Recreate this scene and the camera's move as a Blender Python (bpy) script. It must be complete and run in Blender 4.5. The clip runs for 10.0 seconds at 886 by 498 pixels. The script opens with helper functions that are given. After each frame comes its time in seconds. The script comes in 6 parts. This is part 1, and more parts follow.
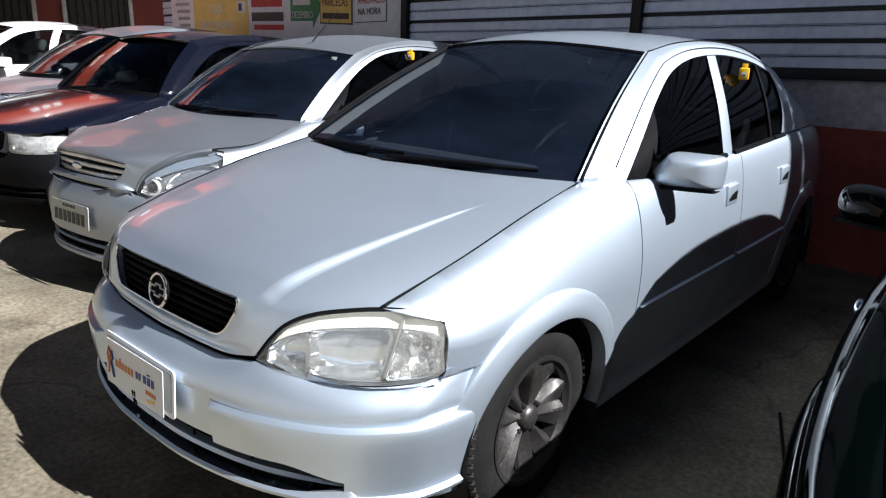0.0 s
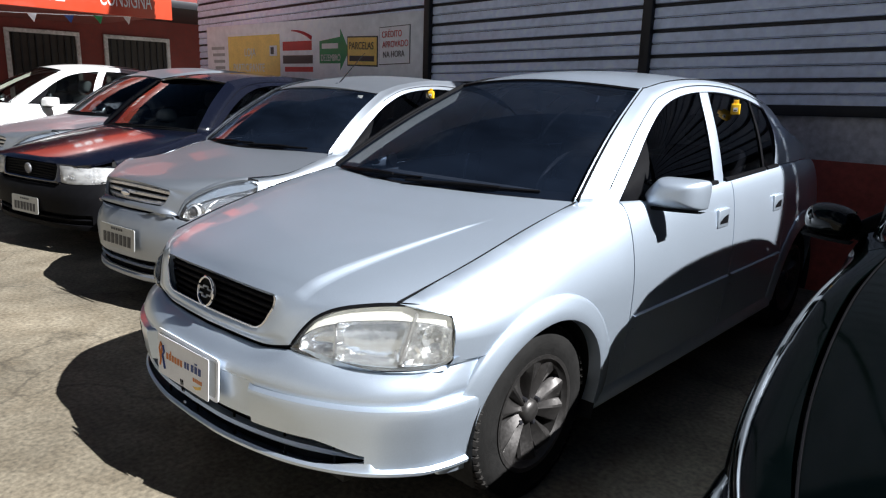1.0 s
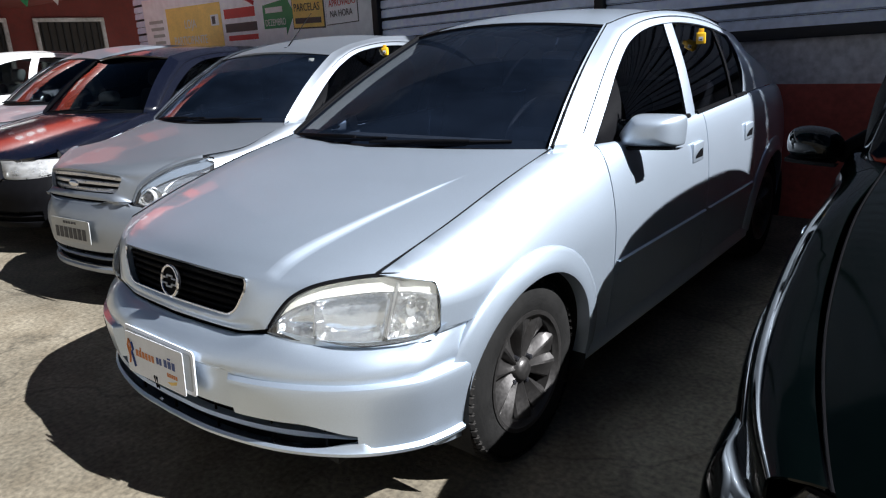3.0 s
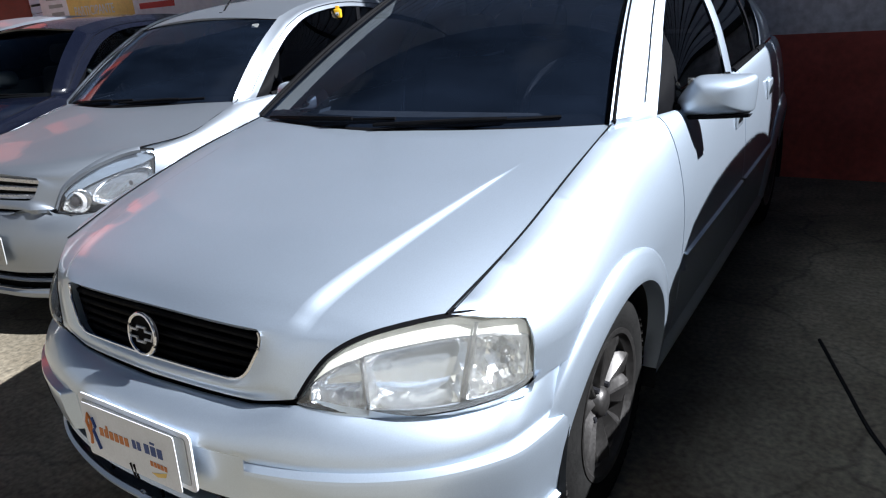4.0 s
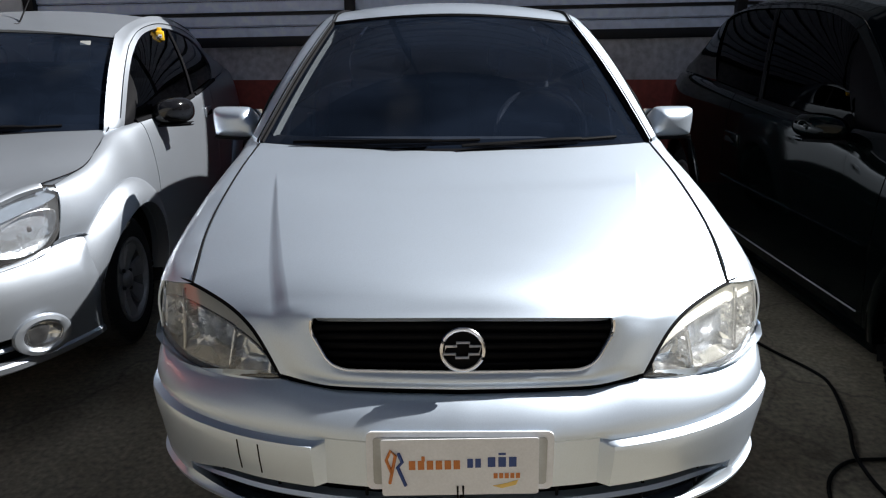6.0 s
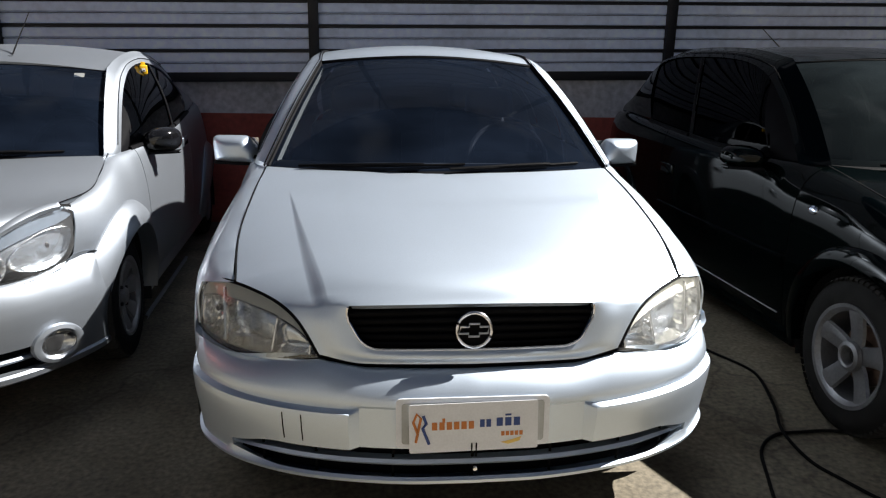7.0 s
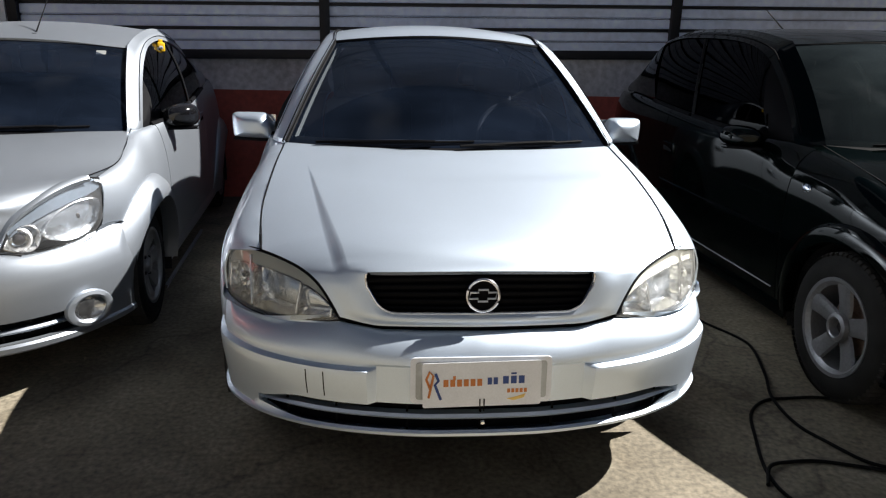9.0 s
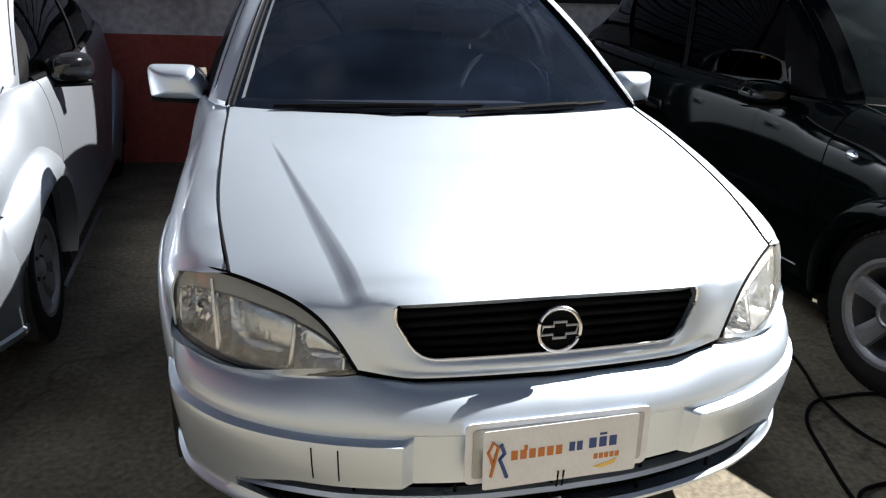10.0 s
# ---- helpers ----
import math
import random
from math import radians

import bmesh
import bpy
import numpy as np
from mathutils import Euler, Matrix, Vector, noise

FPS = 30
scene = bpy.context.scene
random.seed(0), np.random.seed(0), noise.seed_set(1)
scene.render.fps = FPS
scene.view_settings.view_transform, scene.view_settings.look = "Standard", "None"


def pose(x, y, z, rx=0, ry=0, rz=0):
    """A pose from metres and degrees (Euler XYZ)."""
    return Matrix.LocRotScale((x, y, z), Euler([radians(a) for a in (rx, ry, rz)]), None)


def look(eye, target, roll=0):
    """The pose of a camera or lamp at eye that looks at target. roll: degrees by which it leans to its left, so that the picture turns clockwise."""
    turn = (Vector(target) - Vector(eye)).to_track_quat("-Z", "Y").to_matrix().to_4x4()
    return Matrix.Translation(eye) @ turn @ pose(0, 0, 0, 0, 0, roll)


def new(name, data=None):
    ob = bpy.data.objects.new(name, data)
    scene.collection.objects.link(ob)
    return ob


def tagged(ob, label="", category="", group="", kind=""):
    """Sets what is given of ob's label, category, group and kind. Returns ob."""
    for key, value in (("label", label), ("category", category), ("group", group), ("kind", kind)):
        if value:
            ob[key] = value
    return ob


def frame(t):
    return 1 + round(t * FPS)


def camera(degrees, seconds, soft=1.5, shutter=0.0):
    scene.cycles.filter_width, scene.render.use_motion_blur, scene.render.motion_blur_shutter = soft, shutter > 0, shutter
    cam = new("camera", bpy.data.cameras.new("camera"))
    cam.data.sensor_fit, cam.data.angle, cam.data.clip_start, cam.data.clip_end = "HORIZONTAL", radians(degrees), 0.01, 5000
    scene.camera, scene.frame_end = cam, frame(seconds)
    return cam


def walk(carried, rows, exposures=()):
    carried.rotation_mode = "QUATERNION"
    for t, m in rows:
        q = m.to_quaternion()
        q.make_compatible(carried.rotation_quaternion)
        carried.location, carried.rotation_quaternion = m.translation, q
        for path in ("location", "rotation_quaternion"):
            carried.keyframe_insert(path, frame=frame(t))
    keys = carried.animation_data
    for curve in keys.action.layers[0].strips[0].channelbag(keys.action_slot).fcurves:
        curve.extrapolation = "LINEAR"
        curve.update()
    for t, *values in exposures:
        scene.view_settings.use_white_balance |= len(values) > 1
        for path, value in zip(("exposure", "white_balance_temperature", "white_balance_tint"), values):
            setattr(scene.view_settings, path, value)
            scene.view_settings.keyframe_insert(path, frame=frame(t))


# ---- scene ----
import collections

cam = camera(66.0, 10.0, soft=1.2)
PATH = [
    (0, (1.762, -0.7, 1.347), (0.504, 0.749, 0.784), 1.8),
    (0.5, (1.892, -0.78, 1.349), (0.572, 0.635, 0.844), 1.2),
    (1, (1.98, -0.887, 1.33), (0.652, 0.537, 0.876), 1.7),
    (1.5, (2.016, -0.937, 1.309), (0.727, 0.516, 0.83), 0.3),
    (2, (2.028, -0.95, 1.311), (0.734, 0.503, 0.847), -0.2),
    (2.5, (2.008, -0.93, 1.314), (0.716, 0.511, 0.811), -1.1),
    (4, (1.319, -0.622, 1.308), (0.265, 0.936, 0.628), -5.0),
    (4.5, (0.904, -0.68, 1.273), (-0.037, 0.977, 0.663), -1.4),
    (5, (0.529, -0.778, 1.330), (-0.077, 1.048, 0.781), -2.6),
    (5.5, (0.197, -1.0, 1.348), (-0.052, 0.874, 0.696), -1.9),
    (7, (-0.255, -1.536, 1.354), (-0.061, 0.385, 0.832), 1.1),
    (7.5, (-0.267, -1.687, 1.372), (-0.094, 0.237, 0.854), 1.3),
    (8, (-0.273, -1.727, 1.38), (-0.092, 0.195, 0.857), 0.9),
    (8.5, (-0.275, -1.726, 1.387), (-0.089, 0.192, 0.853), 1.0),
    (9, (-0.291, -1.675, 1.372), (-0.109, 0.229, 0.788), 1.5),
    (9.5, (-0.437, -1.402, 1.33), (-0.2, 0.481, 0.696), 3.7),
    (10, (-0.545, -1.023, 1.323), (-0.086, 0.787, 0.609), 2.5),
]
EXPOSURES = [(0.0, 1.28, 5850, 10), (2.5, 1.25, 5800, 10), (4.0, 1.32, 5600, 10), (4.5, 1.34, 5600, 10), (5.0, 1.24, 5700, 10), (5.5, 1.25, 5950, 10), (7.5, 1.45, 6250, 10), (9.0, 1.52, 6250, 10), (9.5, 1.62, 6250, 10), (10.0, 1.85, 6250, 10)]
walk(cam, [(t, look(eye, target, roll)) for t, eye, target, roll in PATH], EXPOSURES)

# ---- light ----
world = bpy.data.worlds.new("sky")
scene.world = world
world.use_nodes = True
wn, wl = world.node_tree.nodes, world.node_tree.links
sky = wn.new("ShaderNodeTexSky")
sky.sky_type, sky.sun_disc = "NISHITA", False
sky.ozone_density, sky.dust_density = 6.0, 0.3
SUN = Vector((1.04, 0.265, 1.0)).normalized()
sky.sun_elevation = math.asin(SUN.z)
sky.sun_rotation = math.atan2(SUN.x, SUN.y)
clouds = wn.new("ShaderNodeTexNoise")
clouds.inputs["Scale"].default_value, clouds.inputs["Detail"].default_value = 2.2, 6
wcoord = wn.new("ShaderNodeTexCoord")
wramp = wn.new("ShaderNodeValToRGB")
wramp.color_ramp.elements[0].position, wramp.color_ramp.elements[1].position = 0.56, 0.76
wmix = wn.new("ShaderNodeMix")
wmix.data_type = "RGBA"
wmix.inputs[7].default_value = (40, 40.5, 42, 1)
wl.new(wcoord.outputs["Generated"], clouds.inputs["Vector"])
wl.new(clouds.outputs["Fac"], wramp.inputs["Fac"])
wl.new(wramp.outputs["Color"], wmix.inputs[0])
wl.new(sky.outputs["Color"], wmix.inputs[6])
wl.new(wmix.outputs[2], wn["Background"].inputs["Color"])
wn["Background"].inputs["Strength"].default_value = 0.006
sun = new("sun", bpy.data.lights.new("sun", "SUN"))
sun.data.energy, sun.data.angle, sun.data.color = 5.0, radians(0.5), (1.0, 0.95, 0.87)
sun.matrix_world = look(SUN * 30, (0, 0, 0))


# ---- materials ----
def mat(name, color, rough=0.5, metal=0.0, coat=0.0, vary=0.12, scale=6.0, bump=0.0, bscale=120.0, flake=0.0, spec=0.5, mapped="Object"):
    """A painted, cast or woven surface: colour that varies at two scales, with fine relief."""
    m = bpy.data.materials.new(name)
    m.use_nodes = True
    n, l = m.node_tree.nodes, m.node_tree.links
    p = n["Principled BSDF"]
    p.inputs["Metallic"].default_value = metal
    p.inputs["Coat Weight"].default_value = coat
    p.inputs["Coat Roughness"].default_value = 0.04
    p.inputs["Specular IOR Level"].default_value = spec
    co = n.new("ShaderNodeTexCoord")
    a, b = n.new("ShaderNodeTexNoise"), n.new("ShaderNodeTexNoise")
    a.inputs["Scale"].default_value, b.inputs["Scale"].default_value = scale, scale * 9
    a.inputs["Detail"].default_value = b.inputs["Detail"].default_value = 5
    l.new(co.outputs[mapped], a.inputs["Vector"])
    l.new(co.outputs[mapped], b.inputs["Vector"])
    add = n.new("ShaderNodeMath")
    add.operation = "ADD"
    l.new(a.outputs["Fac"], add.inputs[0])
    l.new(b.outputs["Fac"], add.inputs[1])
    mr = n.new("ShaderNodeMapRange")
    mr.inputs["From Min"].default_value, mr.inputs["From Max"].default_value = 0.7, 1.3
    mr.inputs["To Min"].default_value, mr.inputs["To Max"].default_value = 1 - vary, 1 + vary
    l.new(add.outputs[0], mr.inputs["Value"])
    mul = n.new("ShaderNodeMix")
    mul.data_type, mul.blend_type = "RGBA", "MULTIPLY"
    mul.inputs[0].default_value = 1.0
    mul.inputs[6].default_value = (*color, 1)
    l.new(mr.outputs[0], mul.inputs[7])
    l.new(mul.outputs[2], p.inputs["Base Color"])
    rr = n.new("ShaderNodeMapRange")
    rr.inputs["From Min"].default_value, rr.inputs["From Max"].default_value = 0.3, 0.7
    rr.inputs["To Min"].default_value, rr.inputs["To Max"].default_value = max(0.01, rough * 0.85), min(1, rough * 1.15)
    l.new(b.outputs["Fac"], rr.inputs["Value"])
    l.new(rr.outputs[0], p.inputs["Roughness"])
    if bump or flake:
        c = n.new("ShaderNodeTexNoise")
        c.inputs["Scale"].default_value = 1800.0 if flake else bscale
        c.inputs["Detail"].default_value = 4
        l.new(co.outputs[mapped], c.inputs["Vector"])
        bp = n.new("ShaderNodeBump")
        bp.inputs["Strength"].default_value = flake or bump
        bp.inputs["Distance"].default_value = 0.0005 if flake else 0.004
        l.new(c.outputs["Fac"], bp.inputs["Height"])
        l.new(bp.outputs["Normal"], p.inputs["Normal"])
    return m


def glass_mat(name, tint, rough=0.02, gloss=1.0):
    """Clear or filmed glass: what is behind shows through the tint, and the pane mirrors by its angle."""
    m = bpy.data.materials.new(name)
    m.use_nodes = True
    n, l = m.node_tree.nodes, m.node_tree.links
    n.remove(n["Principled BSDF"])
    tr, gl, fr, mx = (n.new("ShaderNodeBsdfTransparent"), n.new("ShaderNodeBsdfGlossy"), n.new("ShaderNodeFresnel"), n.new("ShaderNodeMixShader"))
    tr.inputs["Color"].default_value = (*tint, 1)
    gl.inputs["Roughness"].default_value = rough
    gl.inputs["Color"].default_value = (gloss, gloss, gloss, 1)
    fr.inputs["IOR"].default_value = 1.5
    l.new(fr.outputs[0], mx.inputs[0])
    l.new(tr.outputs[0], mx.inputs[1])
    l.new(gl.outputs[0], mx.inputs[2])
    l.new(mx.outputs[0], n["Material Output"].inputs["Surface"])
    return m


def paint_mat(name, color, coat=1.0):
    """Metallic car paint: soft flake under a clear coat, with a film of dust."""
    m = bpy.data.materials.new(name)
    m.use_nodes = True
    n, l = m.node_tree.nodes, m.node_tree.links
    p = n["Principled BSDF"]
    p.inputs["Metallic"].default_value = 0.86
    p.inputs["Roughness"].default_value = 0.465
    p.inputs["Coat Weight"].default_value = coat
    p.inputs["Coat Roughness"].default_value = 0.06
    co, big, fl = n.new("ShaderNodeTexCoord"), n.new("ShaderNodeTexNoise"), n.new("ShaderNodeTexVoronoi")
    big.inputs["Scale"].default_value, big.inputs["Detail"].default_value = 2.0, 6
    fl.inputs["Scale"].default_value = 900
    l.new(co.outputs["Object"], big.inputs["Vector"])
    l.new(co.outputs["Object"], fl.inputs["Vector"])
    a, b = n.new("ShaderNodeMapRange"), n.new("ShaderNodeMapRange")
    a.inputs["From Min"].default_value, a.inputs["From Max"].default_value = 0.3, 0.7
    a.inputs["To Min"].default_value, a.inputs["To Max"].default_value = 0.97, 1.03
    b.inputs["To Min"].default_value, b.inputs["To Max"].default_value = 0.94, 1.06
    l.new(big.outputs["Fac"], a.inputs["Value"])
    l.new(fl.outputs["Color"], b.inputs["Value"])
    mm = n.new("ShaderNodeMath")
    mm.operation = "MULTIPLY"
    l.new(a.outputs[0], mm.inputs[0])
    l.new(b.outputs[0], mm.inputs[1])
    mx = n.new("ShaderNodeMix")
    mx.data_type, mx.blend_type = "RGBA", "MULTIPLY"
    mx.inputs[0].default_value = 1.0
    mx.inputs[6].default_value = (*color, 1)
    l.new(mm.outputs[0], mx.inputs[7])
    l.new(mx.outputs[2], p.inputs["Base Color"])
    return m


def lens_mat(name, color, haze, tint=(0.92, 0.92, 0.90), rough=0.05, gloss=1.0):
    """A lamp lens or a dusty pane: clear and glossy, with a share of diffuse haze, for weathering and for painted-in
    light.
    """
    m = glass_mat(name, tint, rough, gloss)
    n, l = m.node_tree.nodes, m.node_tree.links
    df, mx = n.new("ShaderNodeBsdfDiffuse"), n.new("ShaderNodeMixShader")
    df.inputs["Color"].default_value = (*color, 1)
    nz, rp = n.new("ShaderNodeTexNoise"), n.new("ShaderNodeMapRange")
    nz.inputs["Scale"].default_value, nz.inputs["Detail"].default_value = 3.5, 5
    rp.inputs["From Min"].default_value, rp.inputs["From Max"].default_value = 0.3, 0.7
    rp.inputs["To Min"].default_value, rp.inputs["To Max"].default_value = haze * 0.6, haze * 1.5
    l.new(nz.outputs["Fac"], rp.inputs["Value"])
    l.new(rp.outputs[0], mx.inputs[0])
    old = n["Material Output"].inputs["Surface"].links[0].from_socket
    l.new(old, mx.inputs[1])
    l.new(df.outputs[0], mx.inputs[2])
    l.new(mx.outputs[0], n["Material Output"].inputs["Surface"])
    return m


M = {
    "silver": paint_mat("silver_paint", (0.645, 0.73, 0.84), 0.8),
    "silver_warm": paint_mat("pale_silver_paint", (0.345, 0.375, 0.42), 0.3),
    "navy": mat("dark_blue_paint", (0.004, 0.005, 0.011), 0.12, 0.0, 0.3, 0.1, 3),
    "white": mat("white_paint", (0.78, 0.78, 0.77), 0.35, 0.0, 0.7, 0.04, 3),
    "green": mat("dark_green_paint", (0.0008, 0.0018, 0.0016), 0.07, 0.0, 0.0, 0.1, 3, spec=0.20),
    "black_plastic": mat("black_plastic", (0.005, 0.005, 0.006), 0.6, 0, 0, 0.2, 20, bump=0.2, bscale=600, spec=0.05),
    "grey_plastic": mat("grey_plastic", (0.10, 0.10, 0.11), 0.5, 0, 0, 0.2, 20, bump=0.2, bscale=600),
    "rubber": mat("tyre_rubber", (0.012, 0.0115, 0.011), 0.85, 0, 0, 0.35, 14, bump=0.3, bscale=220, spec=0.15),
    "tread": mat("dusty_tread_rubber", (0.026, 0.024, 0.022), 0.9, 0, 0, 0.3, 14, bump=0.3, bscale=200, spec=0.15),
    "alloy": mat("grey_alloy", (0.085, 0.08, 0.077), 0.42, 0.8, 0.1, 0.15, 10),
    "alloy_dull": mat("dull_grey_alloy", (0.20, 0.20, 0.21), 0.45, 0.6, 0.0, 0.2, 10),
    "chrome": mat("chrome", (0.80, 0.80, 0.82), 0.18, 1.0, 0, 0.04, 8),
    "reflector": mat("lamp_reflector", (0.86, 0.87, 0.88), 0.16, 0.95, 0, 0.1, 14, bump=0.5, bscale=22),
    "haze": mat("lamp_housing", (0.76, 0.82, 0.92), 0.16, 0.85, 0, 0.10, 9, bump=1.0, bscale=12),
    "lamp_glazed": mat("blue_grey_lamp_panel", (0.30, 0.36, 0.45), 0.14, 0.6, 0, 0.1, 9, bump=0.4, bscale=12),
    "lamp_cream": mat("cream_lamp_bezel", (0.80, 0.78, 0.69), 0.35, 0, 0, 0.08, 9),
    "lamp_silver": mat("silvered_lamp_housing", (0.58, 0.62, 0.68), 0.18, 0.85, 0, 0.15, 20, bump=1.0, bscale=22),
    "badge": mat("satin_chrome", (0.74, 0.74, 0.76), 0.3, 0.45, 0, 0.05, 9),
    "bulb_cap": mat("bulb_cap", (0.025, 0.023, 0.027), 0.4, 0.0),
    "cabin": mat("cabin_cloth", (0.045, 0.046, 0.05), 0.85, 0, 0, 0.3, 12, bump=0.3, bscale=300),
    "under": mat("underbody", (0.01, 0.01, 0.01), 0.9, 0, 0, 0.3, 10),
    "card": mat("white_card", (0.84, 0.86, 0.90), 0.4, 0, 0.2, 0.06, 18),
    "plate_grey": mat("plate_grey", (0.42, 0.43, 0.42), 0.4, 0.2, 0.1, 0.1, 18),
    "ink": mat("dark_ink", (0.03, 0.03, 0.035), 0.5),
    "orange_ink": mat("orange_ink", (0.60, 0.20, 0.04), 0.5),
    "blue_ink": mat("blue_ink", (0.03, 0.07, 0.26), 0.5),
    "yellow_ink": mat("yellow_ink", (0.88, 0.62, 0.16), 0.5),
    "red_ink": mat("red_ink", (0.55, 0.03, 0.03), 0.5),
    "green_ink": mat("green_ink", (0.03, 0.28, 0.10), 0.5),
    "tag": mat("yellow_tag_plastic", (0.80, 0.48, 0.01), 0.45, 0, 0.1, 0.1, 20),
    "white_ink": mat("white_ink", (0.8, 0.8, 0.8), 0.5),
    "steel_sheet": mat("painted_steel_sheet", (0.74, 0.81, 0.98), 0.45, 0.1, 0, 0.18, 1.6, bump=0.1, bscale=40),
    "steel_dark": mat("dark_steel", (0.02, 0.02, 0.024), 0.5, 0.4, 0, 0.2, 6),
    "plaster": mat("stained_plaster", (0.60, 0.59, 0.62), 0.9, 0, 0, 0.35, 2.2, bump=0.5, bscale=50),
    "red_wall": mat("dull_red_painted_wall", (0.40, 0.09, 0.07), 0.85, 0, 0, 0.3, 2.5, bump=0.5, bscale=60),
    "house_red": mat("red_painted_render", (0.20, 0.045, 0.04), 0.85, 0, 0, 0.2, 1.5, bump=0.4, bscale=60),
    "sign_red": mat("orange_red_sign_face", (0.45, 0.05, 0.018), 0.4, 0, 0.2, 0.06, 1.5),
    "banner": mat("white_banner", (0.90, 0.91, 0.94), 0.6, 0, 0, 0.12, 1.2),
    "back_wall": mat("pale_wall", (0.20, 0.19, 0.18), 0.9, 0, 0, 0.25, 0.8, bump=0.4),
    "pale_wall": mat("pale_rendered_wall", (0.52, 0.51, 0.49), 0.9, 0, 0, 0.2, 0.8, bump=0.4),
    "wood": mat("dark_window_grille", (0.03, 0.025, 0.022), 0.6, 0, 0, 0.3, 8),
    "hose": mat("black_rubber_hose", (0.004, 0.004, 0.004), 0.6, 0, 0, 0.2, 20, spec=0.1),
    "brake": mat("brake_iron", (0.16, 0.10, 0.07), 0.6, 0.5, 0, 0.4, 30),
    "cream": mat("cream_trim", (0.55, 0.53, 0.44), 0.7),
    "black_gloss": mat("gloss_black_paint", (0.006, 0.006, 0.007), 0.12, 0, 0.5),
    "blackout": glass_mat("black_filmed_glass", (0.01, 0.01, 0.012), 0.015, 0.22),
    "tinted": glass_mat("filmed_glass", (0.06, 0.065, 0.08), 0.015, 0.55),
    # blue haze: dust film plus a painted veil of reflected sky
    "screen": lens_mat("sky_veiled_windscreen_glass", (0.36, 0.55, 1.0), 0.010, (0.17, 0.20, 0.26), 0.015, 0.36),
    # mottled blue-grey haze painted in for clouds mirrored in the screen
    "screen_dark": lens_mat("cloud_veiled_dark_windscreen", (0.52, 0.66, 0.68), 0.024, (0.05, 0.06, 0.055), 0.015),
    "clear": glass_mat("clear_glass", (0.62, 0.68, 0.66), 0.015, 0.6),
    "lens": lens_mat("lamp_lens", (0.82, 0.82, 0.76), 0.11),
    # heavy white haze paints in the glare of sunlit reflectors
    "lens_bright": lens_mat("sun_whitened_lamp_lens", (0.88, 0.88, 0.88), 0.32),
    # dimmed copy of the lens, with shade put into its tint
    "lens_shaded": lens_mat("shade_dimmed_lamp_lens", (0.5, 0.55, 0.6), 0.02, (0.5, 0.52, 0.55)),
    "lens_clear": lens_mat("clear_lamp_lens", (0.85, 0.86, 0.88), 0.04),
}


# ---- shaping ----
def spl(pts, t):
    """A smooth curve through the points, at t from 0 to 1."""
    k = len(pts) - 1
    f = min(max(t, 0.0), 1.0) * k
    i = min(int(f), k - 1)
    f -= i
    p1, p2 = Vector(pts[i]), Vector(pts[i + 1])
    p0 = Vector(pts[i - 1]) if i else p1 * 2 - p2
    p3 = Vector(pts[i + 2]) if i + 2 <= k else p2 * 2 - p1
    return 0.5 * (2 * p1 + (p2 - p0) * f + (2 * p0 - 5 * p1 + 4 * p2 - p3) * f * f + (3 * p1 - p0 - 3 * p2 + p3) * f ** 3)


def line(pts, n):
    return [spl(pts, i / (n - 1)) for i in range(n)]


def at_y(pts, y):
    """The point of a curve, whose y grows all along, at that y."""
    a, b = 0.0, 1.0
    for _ in range(24):
        m = (a + b) / 2
        if spl(pts, m)[1] < y:
            a = m
        else:
            b = m
    return spl(pts, a)


def step(a, b, x):
    x = min(max((x - a) / (b - a), 0.0), 1.0)
    return x * x * (3 - 2 * x)


def grid(bm, rows):
    vs = [[bm.verts.new(p) for p in r] for r in rows]
    for a, b in zip(vs, vs[1:]):
        for i in range(len(a) - 1):
            q = [a[i], a[i + 1], b[i + 1], b[i]]
            if len({tuple(round(c, 5) for c in v.co) for v in q}) == 4:
                bm.faces.new(q)
            else:
                u = []
                for v in q:
                    if all((v.co - w.co).length > 2e-5 for w in u):
                        u.append(v)
                if len(u) == 3:
                    bm.faces.new(u)
    return vs


def outward(bm, c=(0, 1.9, 0.5)):
    bm.normal_update()
    c = Vector(c)
    if sum(f.normal.dot(f.calc_center_median() - c) * f.calc_area() for f in bm.faces) < 0:
        bmesh.ops.reverse_faces(bm, faces=bm.faces[:])
    bm.normal_update()
    return bm


def flange(bm, depth=0.014, c=(0, 1.9, 0.5)):
    """Turns the free edges of a panel inwards, as pressed sheet is."""
    bmesh.ops.remove_doubles(bm, verts=bm.verts[:], dist=1e-4)
    outward(bm, c)
    es = [e for e in bm.edges if e.is_boundary]
    nv = {v: v.normal.copy() for e in es for v in e.verts}
    co = {tuple(v.co): n for v, n in nv.items()}
    r = bmesh.ops.extrude_edge_only(bm, edges=es)
    for v in [g for g in r["geom"] if isinstance(g, bmesh.types.BMVert)]:
        v.co -= co[tuple(v.co)] * depth
    for e in es:
        e.smooth = False
    bm.normal_update()
    return bm


def flip(bm):
    """The mirror image across the car's middle."""
    b = bm.copy()
    for v in b.verts:
        v.co.x = -v.co.x
    bmesh.ops.reverse_faces(b, faces=b.faces[:])
    return b


def link(name, bm, material, smooth=True, sharp=40):
    me = bpy.data.meshes.new(name)
    bm.normal_update()
    for f in bm.faces:
        f.smooth = smooth
    if smooth and sharp:
        for e in bm.edges:
            if len(e.link_faces) == 2 and e.calc_face_angle(0) > radians(sharp):
                e.smooth = False
    bm.to_mesh(me)
    bm.free()
    me.materials.append(M[material])
    return new(name, me)


